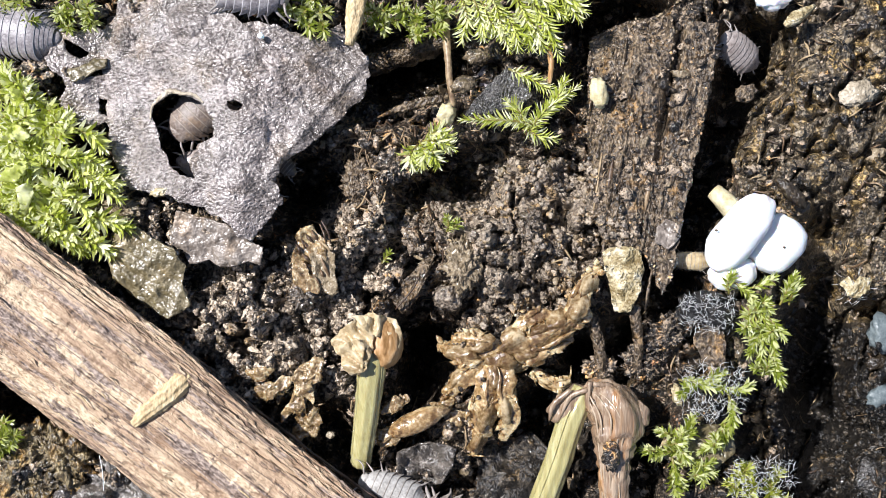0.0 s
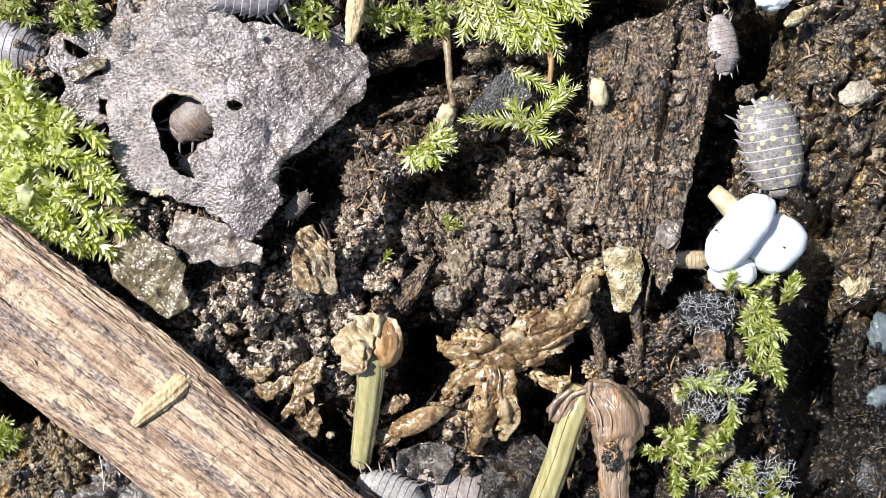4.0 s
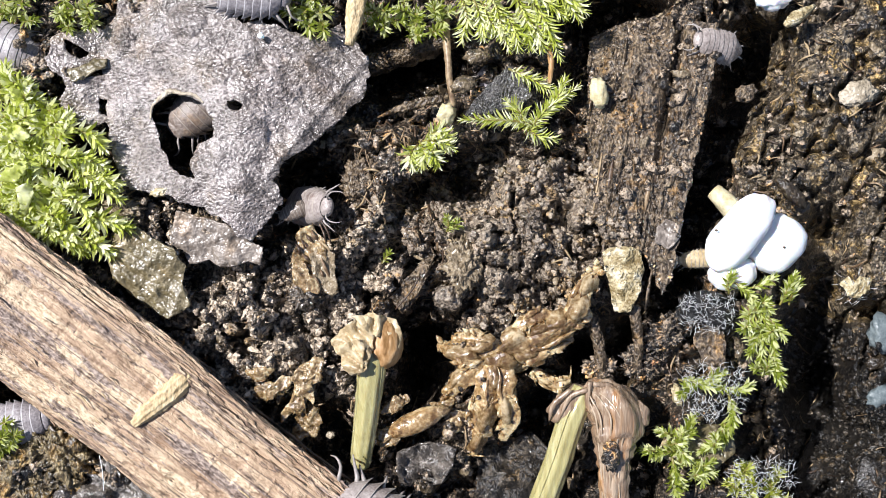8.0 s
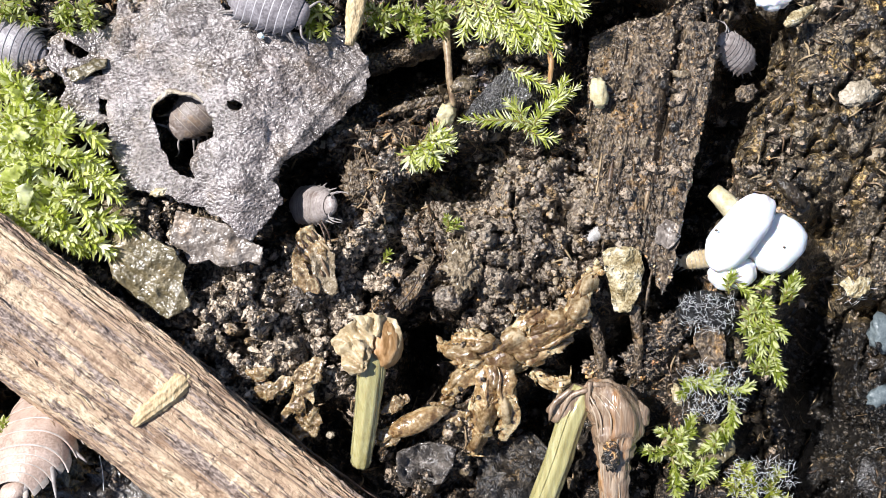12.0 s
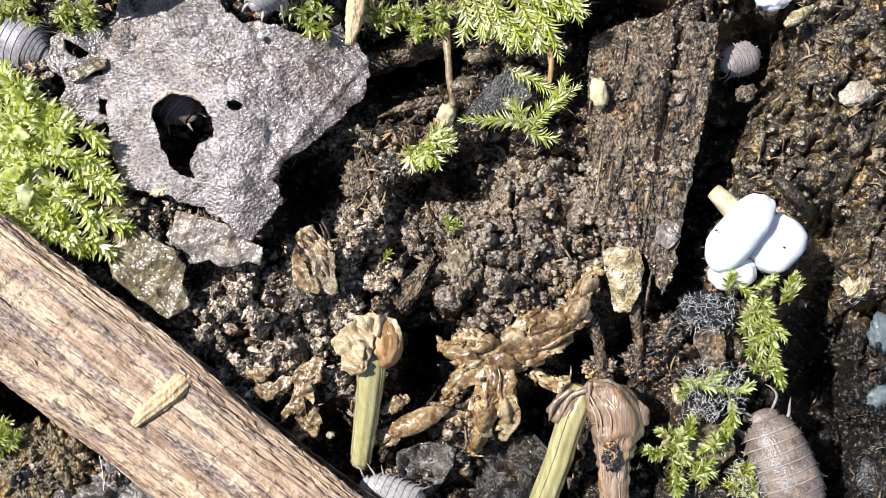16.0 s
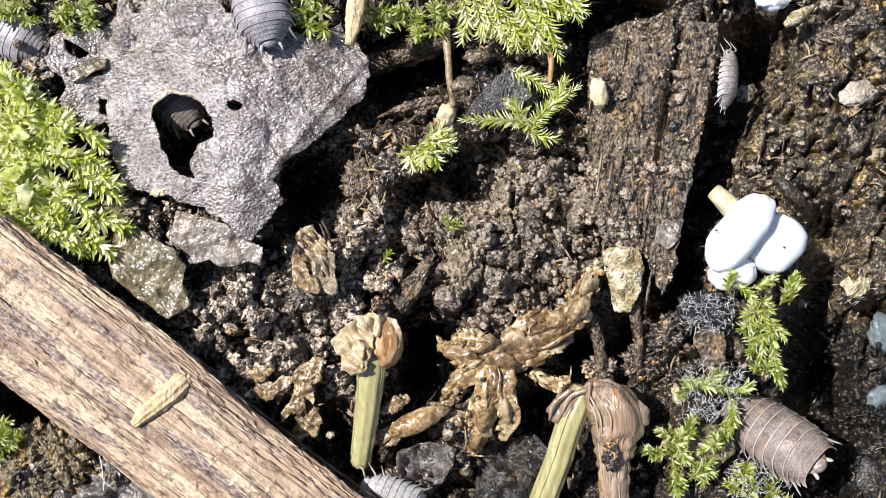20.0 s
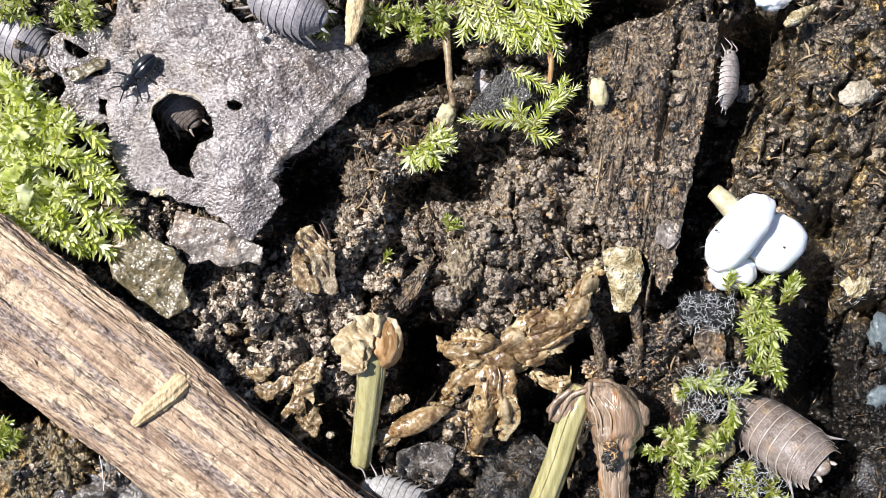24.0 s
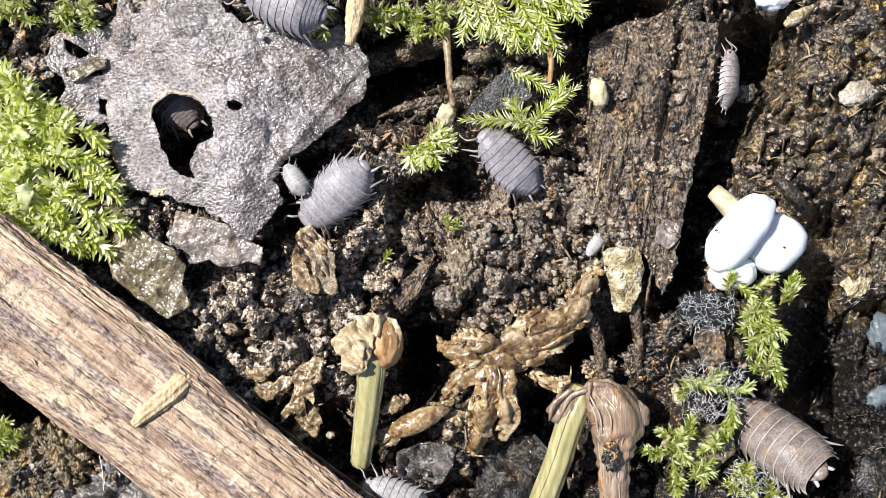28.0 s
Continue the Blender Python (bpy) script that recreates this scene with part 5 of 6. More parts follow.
for i, (u, v, r) in enumerate([(30, 236, 20), (24, 306, 24), (44, 352, 24)]):
    tagged(small_leaf("liverwort_lobe", blob(u, v, r, r * 0.7, 40 * i, i), 84, 0.35 * math.sin(i * 2.2), 0.35 * math.cos(i * 1.7), M_MOSS_PALE, "flat pale green liverwort lobe among moss", 200 + i, thick=2, crumple=34), category="liverwort", group="liverwort lobes")
moss("short pale moss filling the cushion's gaps", bunch((-20, 170, 150, 300), 8, 30, 34, 51, up=22) + bunch((-20, 290, 150, 420), 8, 30, 32, 52, up=22), 18, M_MOSS_PALE, 51, 0.8, (0.9, 1.5), 1.0)
moss("yellow-green feathery moss hanging over a hollow",
     [[(860, -30, 84), (880, 20, 96), (900, 86, 84)], [(900, -30, 84), (930, 30, 98), (940, 84, 86)], [(930, -20, 90), (965, 40, 100), (990, 100, 84)], [(960, -30, 90), (1000, 0, 100), (1026, 34, 88)]]
     + [[(830, -20, 80), (850, 30, 90), (856, 66, 80)], [(880, 10, 90), (910, 50, 98), (916, 84, 88)], [(900, -20, 92), (960, 0, 102), (1000, 28, 92)], [(930, 20, 92), (950, 56, 98), (960, 88, 86)],
      [(810, -20, 74), (826, 30, 84), (818, 70, 74)], [(990, -30, 90), (1010, -4, 98), (1034, 20, 90)], [(850, 0, 86), (870, 40, 92), (884, 60, 84)]], 24, M_MOSS_PALE, 12, 1.15, wide=0.56)
moss("green moss shoots lying over a dark clod",
     [[(952, 222, 74), (900, 214, 88), (820, 212, 78)], [(900, 122, 76), (940, 140, 86), (984, 166, 80)], [(940, 236, 74), (960, 200, 90), (1020, 156, 80)], [(960, 210, 76), (984, 178, 88), (1000, 140, 80)],
      [(930, 230, 70), (920, 200, 84), (900, 180, 80)], [(930, 226, 70), (950, 240, 80), (980, 246, 72)]], 21, M_MOSS_PALE, 13, 1.2, wide=0.56)
moss("small moss rosette at the soil edge", [[(742, 250, 48), (752, 270, 64), (744, 294, 52)], [(748, 250, 50), (776, 250, 64), (800, 262, 54)], [(740, 256, 48), (724, 276, 58), (732, 296, 50)],
                                            [(750, 256, 52), (766, 272, 66), (774, 290, 56)], [(756, 240, 50), (776, 234, 60), (796, 244, 54)]], 22, M_MOSS_PALE, 14, 1.3, wide=0.8)
moss("green moss strand beside the white fungus",
     [[(1300, 500, 50), (1326, 520, 62), (1350, 560, 60)], [(1340, 540, 56), (1364, 590, 66), (1372, 640, 56)], [(1350, 580, 56), (1340, 600, 66), (1326, 630, 58)], [(1360, 620, 56), (1376, 650, 62), (1384, 684, 50)]]
     + [[(1380, 540, 50), (1396, 510, 60), (1408, 486, 54)], [(1396, 540, 46), (1404, 516, 58), (1416, 498, 52)], [(1330, 510, 54), (1350, 504, 60), (1372, 490, 54)], [(1290, 520, 50), (1288, 500, 58), (1298, 484, 54)],
      [(1336, 560, 56), (1350, 600, 64), (1344, 650, 54)], [(1356, 560, 58), (1376, 580, 66), (1388, 600, 58)], [(1350, 640, 50), (1370, 660, 58), (1380, 676, 50)]] + bunch((1330, 520, 1392, 680), 12, 26, 54, 31, up=14), 17, M_MOSS, 15, 1.2, (0.45, 0.95), wide=0.95)
moss("moss strand threaded with white mould",
     [[(1200, 672, 50), (1240, 680, 60), (1290, 690, 54)], [(1280, 690, 52), (1310, 690, 60), (1330, 680, 54)], [(1290, 700, 52), (1296, 740, 62), (1280, 790, 52)], [(1286, 740, 54), (1270, 780, 62), (1240, 800, 54)],
      [(1240, 680, 54), (1220, 690, 60), (1206, 700, 52)], [(1250, 690, 54), (1262, 670, 60), (1280, 660, 54)]], 18, M_MOSS, 16, 1.3, (0.45, 1.0), wide=1.05)
moss("yellow moss rosette on a bark flake", bunch((1166, 770, 1260, 850), 14, 34, 44, 5) + [[(1200, 790, 50), (1216, 760, 60), (1230, 736, 52)], [(1190, 810, 50), (1196, 840, 58), (1210, 862, 48)],
                                                                                         [(1220, 810, 52), (1240, 830, 58), (1244, 858, 48)], [(1210, 800, 52), (1180, 800, 58), (1160, 812, 50)]], 17, M_MOSS, 17, 1.3, (0.45, 1.0), wide=1.0)
moss("olive moss tuft wrapped in white mould", bunch((1290, 830, 1380, 892), 10, 30, 20, 6), 18, M_MOSS_DARK, 18, 1.0)
moss("dark green moss in shade beside the twig", bunch((520, -20, 604, 40), 10, 28, 50, 7), 18, M_MOSS, 19, 1.0)
moss("mixed moss shreds at the hollow's rim", bunch((648, -10, 800, 64), 18, 30, 44, 8), 17, M_MOSS, 20, 1.0)
moss("tiny moss sprig on the soil", [[(792, 410, 40), (794, 396, 56), (790, 384, 58)], [(790, 410, 42), (806, 400, 54), (812, 390, 52)]], 13, M_MOSS, 21, 1.2)
moss("tiny moss sprig in a hollow", [[(676, 466, 6), (684, 456, 18), (690, 446, 18)]], 14, M_MOSS, 22, 1.0)
moss("moss shreds by the branch foot", bunch((-24, 744, 26, 812), 12, 24, 24, 9), 17, M_MOSS, 23, 1.2)
moss("moss shreds at the top of the litter", bunch((-10, -20, 60, 40), 6, 26, 40, 10) + bunch((110, -10, 190, 46), 10, 24, 40, 12), 18, M_MOSS, 24, 0.9)


# ---- white mould threads ----
def mould(zone, n, h, seed, length=34):
    rng = np.random.RandomState(seed)
    shapes = []
    for i in range(n):
        u, v = rng.uniform(zone[0], zone[2]), rng.uniform(zone[1], zone[3])
        a = rng.uniform(0, 2 * math.pi)
        ln = length * rng.uniform(0.4, 1.2)
        z = h + rng.uniform(-10, 14)
        shapes.append(tube([(u, v, z), (u + math.cos(a) * ln * 0.5, v + math.sin(a) * ln * 0.5, z + rng.uniform(2, 14)), (u + math.cos(a + 0.2) * ln, v + math.sin(a + 0.2) * ln, z + rng.uniform(-4, 8))],
                           (0.3, 0.36, 0.24), 4, 3))
    solo("mould_threads", joined(shapes), M_MYCEL, "fine white mould threads over moss and soil", "mould", kind="stuff")


mould((1206, 644, 1316, 740), 300, 60, 1, 17)
mould((1296, 815, 1405, 890), 330, 38, 2, 17)
mould((1206, 522, 1300, 588), 260, 64, 3, 13)
mould((1492, 488, 1538, 532), 40, 12, 4, 20)

# ---- black humus in the low corner ----
HUMUS = [(1384, 560), (1430, 540), (1470, 566), (1500, 584), (1540, 590), (1660, 580), (1660, 960), (1396, 960), (1404, 880), (1386, 780), (1374, 700), (1386, 640)]


def humus_h(u, v):
    return ground_h(u, v) + 5


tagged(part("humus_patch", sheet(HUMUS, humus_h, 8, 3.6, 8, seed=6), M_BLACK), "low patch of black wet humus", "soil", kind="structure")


def on_humus(u, v):
    return inside(np.stack([u, v], -1), HUMUS)


def off_humus(u, v):
    return ~on_humus(u, v) | (hashed(np.floor(u * 7), np.floor(v * 7), 5) < 0.08)


def on_mound(u, v):
    return ((u - 918) / 200) ** 2 + ((v - 420) / 165) ** 2 < 0.75 + 0.5 * vnoise(u / 50, v / 50, 88)


# ---- loose soil and litter ----
ALL = (-60, -60, 1630, 940)
def loose(u, v):
    """Off the humus, and only thinly on the wood slab and the matted litter."""
    p = np.stack([u, v], -1)
    few = hashed(np.floor(u * 5), np.floor(v * 5), 15)
    return off_humus(u, v) & (~inside(p, SLAB) | (few < 0.4)) & (few > 0.7 * litter_share(u, v)) & ((v < 570) | (u < 985) | (few > 0.6))


scattered("soil_crumbs", 9000, 2, (3.2, 11), ALL, M_CRUMB, "dark wet crumbs of soil", "soil", (0.6, 1.0), 1, only=lambda u, v: loose(u, v) & ~(on_mound(u, v) & (u > 900)) & (((u - 480) / 150) ** 2 + ((v - 545) / 105) ** 2 > 0.9), single="soil_crumb", singles=300)
scattered("soil_grains", 13000, 1, (1.5, 4.6), ALL, M_CRUMB, "fine dark wet grains of soil", "soil", (0.7, 1.0), 2, 0.1, off_humus)
scattered("litter_flakes", 3600, 2, (3, 11), ALL, M_FLAKE, "brown and tan flakes of leaf litter", "litter", (0.1, 0.35), 3, 0.0, loose, single="litter_flake", singles=300, long=1.4)
scattered("litter_flakes", 900, 2, (3, 10), (1280, -40, 1630, 940), M_FLAKE, "brown flakes of rotten wood on the soil", "litter", (0.1, 0.3), 5, 0.0, off_humus, single="wood_flake", singles=200, long=1.5)
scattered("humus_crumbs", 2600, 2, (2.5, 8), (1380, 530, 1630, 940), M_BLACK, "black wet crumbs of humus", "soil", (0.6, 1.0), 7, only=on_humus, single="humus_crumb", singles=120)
scattered("mound_crumbs", 3400, 2, (2.0, 8), (680, 240, 1120, 590), M_LIT_CRUMB, "greyish brown damp crumbs in a sunlit tone on the mound", "soil", (0.6, 1.0), 8, 0.2, on_mound, single="mound_crumb", singles=200)
scattered("mound_crumbs", 1100, 2, (2.4, 8), (585, 220, 800, 450), M_LIT_CRUMB, "greyish damp crumbs in a sunlit tone beside the hollow", "soil", (0.6, 1.0), 12, 0.1)
scattered("glossy_crumbs", 4600, 2, (2.0, 8.5), (300, 440, 640, 700), M_GLOSS, "wet glistening flaky crumbs of soil", "soil", (0.18, 0.6), 10, 0.1, single="glossy_crumb", singles=200, long=1.35)
scattered("glossy_crumbs", 950, 2, (2.2, 8), (570, 362, 700, 512), M_GLOSS, "glistening brown crumbs beside the hollow", "soil", (0.5, 1.0), 13, 0.1)
scattered("glossy_crumbs", 300, 2, (2.4, 8), (196, 338, 306, 420), M_GLOSS, "glistening crumbs between leaf scraps", "soil", (0.5, 1.0), 14, 0.1)
scattered("grit_specks", 1100, 1, (0.9, 2.2), ALL, M_PEBBLE, "fine pale grit specks on the soil", "grit", (0.6, 1.0), 9, 0.1)


def fibres(n, zone, seed):
    rng = np.random.RandomState(seed)
    shapes = []
    for i in range(n):
        u, v, a, ln = rng.uniform(zone[0], zone[2]), rng.uniform(zone[1], zone[3]), rng.uniform(0, math.pi), rng.uniform(10, 46)
        e, f = (u + math.cos(a) * ln, v + math.sin(a) * ln), (u + math.cos(a) * ln / 2 + rng.uniform(-5, 5), v + math.sin(a) * ln / 2 + rng.uniform(-5, 5))
        h = [float(x) for x in ground_h(np.array([u, f[0], e[0]]), np.array([v, f[1], e[1]]))]
        r = rng.uniform(0.7, 2.4)
        shapes.append(tube([(u, v, h[0] + 3), (*f, max(h[1], (h[0] + h[2]) / 2) + 5), (*e, h[2] + 3)], (r * 0.6, r, r * 0.4), 5, 3, flat=0.7))
    solo("plant_fibres", joined(shapes), M_FIBRE, "short brown shreds of plant fibre on the soil", "litter", kind="stuff")


fibres(900, (-40, -40, 1610, 920), 6)
fibres(420, (600, 220, 780, 430), 7)


# ---- animals ----
LEGS, FEELERS = {}, {}


def local(name, shape, material, parent, pivot=(0, 0, 0), label="", second=None, smooth=True):
    """A part of an animal, in the animal's own space, turned about its pivot."""
    verts = np.asarray([tuple(v) for v in shape[0]], float) - np.array(pivot, float)
    ob = new(name, data_of(name, verts, shape[1], material, smooth, second, shape[2] if len(shape) > 2 else ()))
    ob.parent = parent
    ob.location = Vector(pivot) * U
    if label:
        tagged(ob, label)
    return ob


def woodlouse(label, L, W, shell, rim, limb, group="woodlice", tail=True, arch=0.36):
    """A woodlouse: head, seven back plates, tail plates, tail spikes, feelers and seven pairs of legs; it faces +x."""
    ob = new("woodlouse")
    ob.empty_display_size = 0.001
    tagged(ob, label, "woodlouse", group)
    lift = 0.13 * W

    def half_w(x, pleon=False):
        s = min(abs(x / (0.53 * L) + (0.04 if tail else 0.0)), 0.999)
        return (0.5 * W) * (1 - s ** 2.7) ** 0.5 * (1 - 0.5 * min(1, max(0, (-0.22 * L - x) / (0.2 * L))) if pleon and tail else 1.0)

    def high(x):
        return arch * W * max(0.05, 1 - abs(x / (0.54 * L)) ** 2.8) ** 0.5 * (1 - 0.45 * min(1, max(0, (-0.2 * L - x) / (0.24 * L))))

    def plate(front, back, pleon=False, spike=0.4):
        seg = front - back
        verts, faces, marks = [], [], []
        rows = [(0.0, 0.972), (0.3, 0.994), (0.9, 1.008), (1.0, 1.01), (0.992, 0.985)]
        ny = 21
        for t, grow in rows:
            for j in range(ny):
                f = -1.0 + 2.0 * j / (ny - 1)
                a = f * radians(92)
                x = front + seg * 0.18 - (seg * 1.18) * t
                w, z = half_w(x, pleon) * grow, high(x) * grow
                edge = abs(f) ** 5
                x -= seg * edge * (0.62 * (1 - t) + spike * (0.35 + 0.65 * t))
                side = w * math.copysign(abs(math.sin(a)) ** 0.92, a) * (1 + 0.1 * edge * t)
                verts.append((x, side, lift + z * math.cos(a) - (0.05 * W) * edge))
        for r in range(len(rows) - 1):
            for j in range(ny - 1):
                a = r * ny + j
                if r == 2 or j in (0, ny - 2):
                    marks.append(len(faces))
                faces.append((a, a + 1, a + ny + 1, a + ny))
        return verts, faces, marks

    x = 0.40 * L
    for i in range(7):
        nx = 0.40 * L - 0.64 * L * (i + 1) / 7
        local("back_plate", plate(x, nx, False, 0.3 + 0.09 * i), shell, ob, second=rim)
        x = nx
    for i in range(4):
        nx = -0.24 * L - 0.17 * L * (i + 1) / 4
        local("tail_plate", plate(x, nx, True, 0.8), shell, ob, second=rim)
        x = nx
    bv, bf = ball(3)
    bf = bf.tolist()
    local("head", (bv * (0.085 * L, 0.27 * W, 0.17 * W) + (0.425 * L, 0, lift + 0.06 * W), bf), shell, ob)
    for s in (1, -1):
        e = ball(2)
        local("eye", (e[0] * (0.02 * L, 0.04 * W, 0.05 * W) + (0.435 * L, s * 0.235 * W, lift + 0.11 * W), e[1].tolist()), M_EYE, ob)
    under = bv * (0.45 * L, 0.40 * W, 0.10 * W) + (-0.02 * L, 0, lift + 0.02 * W)
    local("underside", (under, bf), M_BELLY, ob)
    local("tail_tip", (bv * (0.07 * L, 0.15 * W, 0.09 * W) + (-0.41 * L, 0, lift + 0.03 * W), bf), shell, ob)
    for s in (1, -1):
        pts = [(-0.41 * L, s * 0.13 * W, lift), (-0.47 * L, s * 0.18 * W, lift), ((-0.54 if tail else -0.46) * L, s * 0.2 * W, lift - 0.03 * W)]
        local("tail_spike", tube(pts, (0.035 * W, 0.03 * W, 0.008 * W), 8, 4, plan=False, flat=0.6), rim, ob)
    feelers, legs = [], []
    for s in (1, -1):
        piv = (0.46 * L, s * 0.14 * W, lift + 0.06 * W)
        pts = [piv, (0.51 * L, s * 0.25 * W, lift + 0.18 * W), (0.56 * L, s * 0.36 * W, lift + 0.14 * W), (0.63 * L, s * 0.38 * W, lift + 0.02 * W), (0.68 * L, s * 0.34 * W, lift - 0.04 * W)]
        feelers.append((local("feeler", tube(pts, (0.022 * W, 0.025 * W, 0.02 * W, 0.014 * W, 0.005 * W), 7, 4, plan=False), limb, ob, piv), s))
    for i in range(7):
        hx = 0.35 * L - 0.62 * L * (i + 0.3) / 7
        fan = (3 - i) * 0.05 * L
        for s in (1, -1):
            w = half_w(hx)
            piv = (hx, s * 0.5 * w, lift)
            pts = [piv, (hx + fan * 0.5, s * 0.85 * w, lift + 0.02 * W), (hx + fan, s * 1.0 * w, lift - 0.05 * W), (hx + fan * 1.5, s * 1.16 * w, 0.0)]
            legs.append((local("leg", tube(pts, (0.03 * W, 0.03 * W, 0.022 * W, 0.008 * W), 6, 3, plan=False), limb, ob, piv), s, i))
    LEGS[ob], FEELERS[ob] = legs, feelers
    return ob


def beetle(label, L):
    ob = new("beetle")
    ob.empty_display_size = 0.001
    tagged(ob, label, "beetle")
    bv, bf = ball(3)
    W, z = 0.36 * L, 0.16 * L
    for s in (1, -1):
        v = bv * (0.32 * L, 0.12 * L, 0.12 * L)
        v[:, 1] = np.where(v[:, 1] * s < 0, v[:, 1] * 0.1, v[:, 1] * 1.5)
        local("wing_case", (v + (-0.16 * L, s * 0.012 * L, z), bf.tolist()), M_BEETLE, ob)
    local("thorax", (bv * (0.13 * L, 0.14 * L, 0.1 * L) + (0.24 * L, 0, z), bf.tolist()), M_BEETLE, ob)
    local("head", (bv * (0.09 * L, 0.1 * L, 0.07 * L) + (0.41 * L, 0, z * 0.9), bf.tolist()), M_BEETLE, ob)
    feelers, legs = [], []
    for s in (1, -1):
        piv = (0.46 * L, s * 0.05 * L, z)
        feelers.append((local("feeler", tube([piv, (0.58 * L, s * 0.14 * L, z + 0.05 * L), (0.72 * L, s * 0.2 * L, z)], (0.016 * L, 0.016 * L, 0.008 * L), 6, 4, plan=False), M_BEETLE, ob, piv), s))
        for i in range(3):
            piv = ((0.2 - 0.2 * i) * L, s * 0.1 * L, z * 0.8)
            pts = [piv, (piv[0] + (0.1 - 0.1 * i) * L, s * 0.26 * L, z), (piv[0] + (0.22 - 0.2 * i) * L, s * 0.4 * L, 0)]
            legs.append((local("leg", tube(pts, (0.025 * L, 0.022 * L, 0.008 * L), 6, 3, plan=False), M_BEETLE, ob, piv), s, i))
    LEGS[ob], FEELERS[ob] = legs, feelers
    return ob


def crawl(ob, rows):
    """Key an animal along rows (seconds, u, v, heading, height or None, pitch, roll); its legs step as it goes, its feelers sway."""
    full = []
    for r in rows:
        t, u, v, head = r[:4]
        h = r[4] if len(r) > 4 and r[4] is not None else surface_h(u, v) + 2
        pitch, roll = (r[5] if len(r) > 5 else 0), (r[6] if len(r) > 6 else 0)
        full.append((t, at(u, v, h) * U, head, pitch, roll))
    if full[0][0] > 0:
        full.insert(0, (0.0, *full[0][1:]))
    if full[-1][0] < 28:
        full.append((28.0, *full[-1][1:]))
    walk(ob, [(t, Matrix.Translation(p) @ Euler((radians(roll), radians(-pitch), radians(head))).to_matrix().to_4x4()) for t, p, head, pitch, roll in full])
    times, way = [], [0.0]
    for (t0, p0, a0, *_), (t1, p1, a1, *_) in zip(full, full[1:]):
        way.append(way[-1] + (p1 - p0).length / U + abs(a1 - a0) * 0.5)
        if way[-1] - way[-2] > 12:
            times += [t0 + (t1 - t0) * k / max(1, min(12, round((t1 - t0) / 0.1))) for k in range(max(1, min(12, round((t1 - t0) / 0.1))))]
        else:
            times.append(t0)
    times = sorted({round(t, 2) for t in times} | {0.0, 28.0})
    dist = np.interp(times, [f[0] for f in full], way)
    for leg, s, i in LEGS[ob]:
        base = leg.location.copy()
        walk(leg, [(t, Matrix.Translation(base) @ Matrix.Rotation(radians(16) * math.sin(d / 9.0 + i * 1.9 + (0 if s > 0 else 3.1)), 4, "Z")) for t, d in zip(times, dist)])
    for feeler, s in FEELERS[ob]:
        base = feeler.location.copy()
        walk(feeler, [(t, Matrix.Translation(base) @ Matrix.Rotation(radians(11) * math.sin(t * 4.1 + s), 4, "Z") @ Matrix.Rotation(radians(6) * math.sin(t * 5.3 + s * 2), 4, "Y"))
                      for t in np.arange(0, 28.01, 0.7)])


louse_corner = woodlouse("dark slate grey woodlouse at the leaf's edge", 150, 88, M_SLATE, M_SLATE_RIM, M_LIMB)
louse_visitor = woodlouse("tan woodlouse climbing over another", 150, 84, M_PINK, M_TAN_RIM, M_LIMB)
louse_hole = woodlouse("brown-grey woodlouse under the leaf seen through its hole", 150, 84, M_MAUVE, M_MAUVE_RIM, M_LIMB)
louse_top = woodlouse("grey woodlouse with pale legs at the leaf's upper rim", 150, 92, M_SLATE, M_SLATE_RIM, M_LIMB)
louse_top_pale = woodlouse("pale grey woodlouse crossing the leaf's upper rim", 190, 96, M_PALE_GREY, M_TAN_RIM, M_LIMB)
louse_low = woodlouse("pinkish tan woodlouse beside the branch", 205, 140, M_TAN, M_TAN_RIM, M_LIMB)
louse_pale = woodlouse("pale translucent woodlouse resting on a leaf scrap", 130, 66, M_PALE_SHELL, M_TAN_RIM, M_LIMB)
louse_stalk = woodlouse("tan woodlouse by the withered stalk", 140, 80, M_TAN, M_TAN_RIM, M_LIMB)
louse_young = woodlouse("small pale brown young woodlouse on the rotten slab", 106, 56, M_TAN, M_TAN_RIM, M_LIMB)
louse_spotted = woodlouse("yellow spotted dark woodlouse crossing the soil", 184, 104, M_SPOT, M_SLATE_RIM, M_LIMB_DARK, tail=False, arch=0.42)
louse_moss = woodlouse("pinkish brown woodlouse feeding under moss", 204, 108, M_MAUVE, M_MAUVE_RIM, M_LIMB, tail=False, arch=0.46)
louse_runner = woodlouse("large slate woodlouse running across the litter", 290, 128, M_SLATE, M_SLATE_RIM, M_LIMB)
louse_brown = woodlouse("brown woodlouse peering from under the leaf", 184, 66, M_TAN, M_TAN_RIM, M_LIMB)
louse_big = woodlouse("large pinkish grey woodlouse on the branch", 300, 165, M_PINK, M_TAN_RIM, M_LIMB)
louse_late = woodlouse("large grey woodlouse climbing under the leaf", 160, 88, M_SLATE, M_SLATE_RIM, M_LIMB)
louse_shade = woodlouse("slate woodlouse half under the moss", 146, 76, M_SLATE, M_SLATE_RIM, M_LIMB)
louse_pit = woodlouse("slate woodlouse in the hollow beside the branch", 150, 80, M_SLATE, M_SLATE_RIM, M_LIMB)
louse_pit_brown = woodlouse("brown woodlouse in the hollow beside the branch", 170, 96, M_MAUVE, M_MAUVE_RIM, M_LIMB)
louse_small = woodlouse("tiny pale brown young woodlouse", 62, 30, M_BROWN, M_TAN_RIM, M_LIMB)
louse_small_pale = woodlouse("tiny pale young woodlouse at the leaf's edge", 62, 34, M_PALE_SHELL, M_TAN_RIM, M_LIMB)
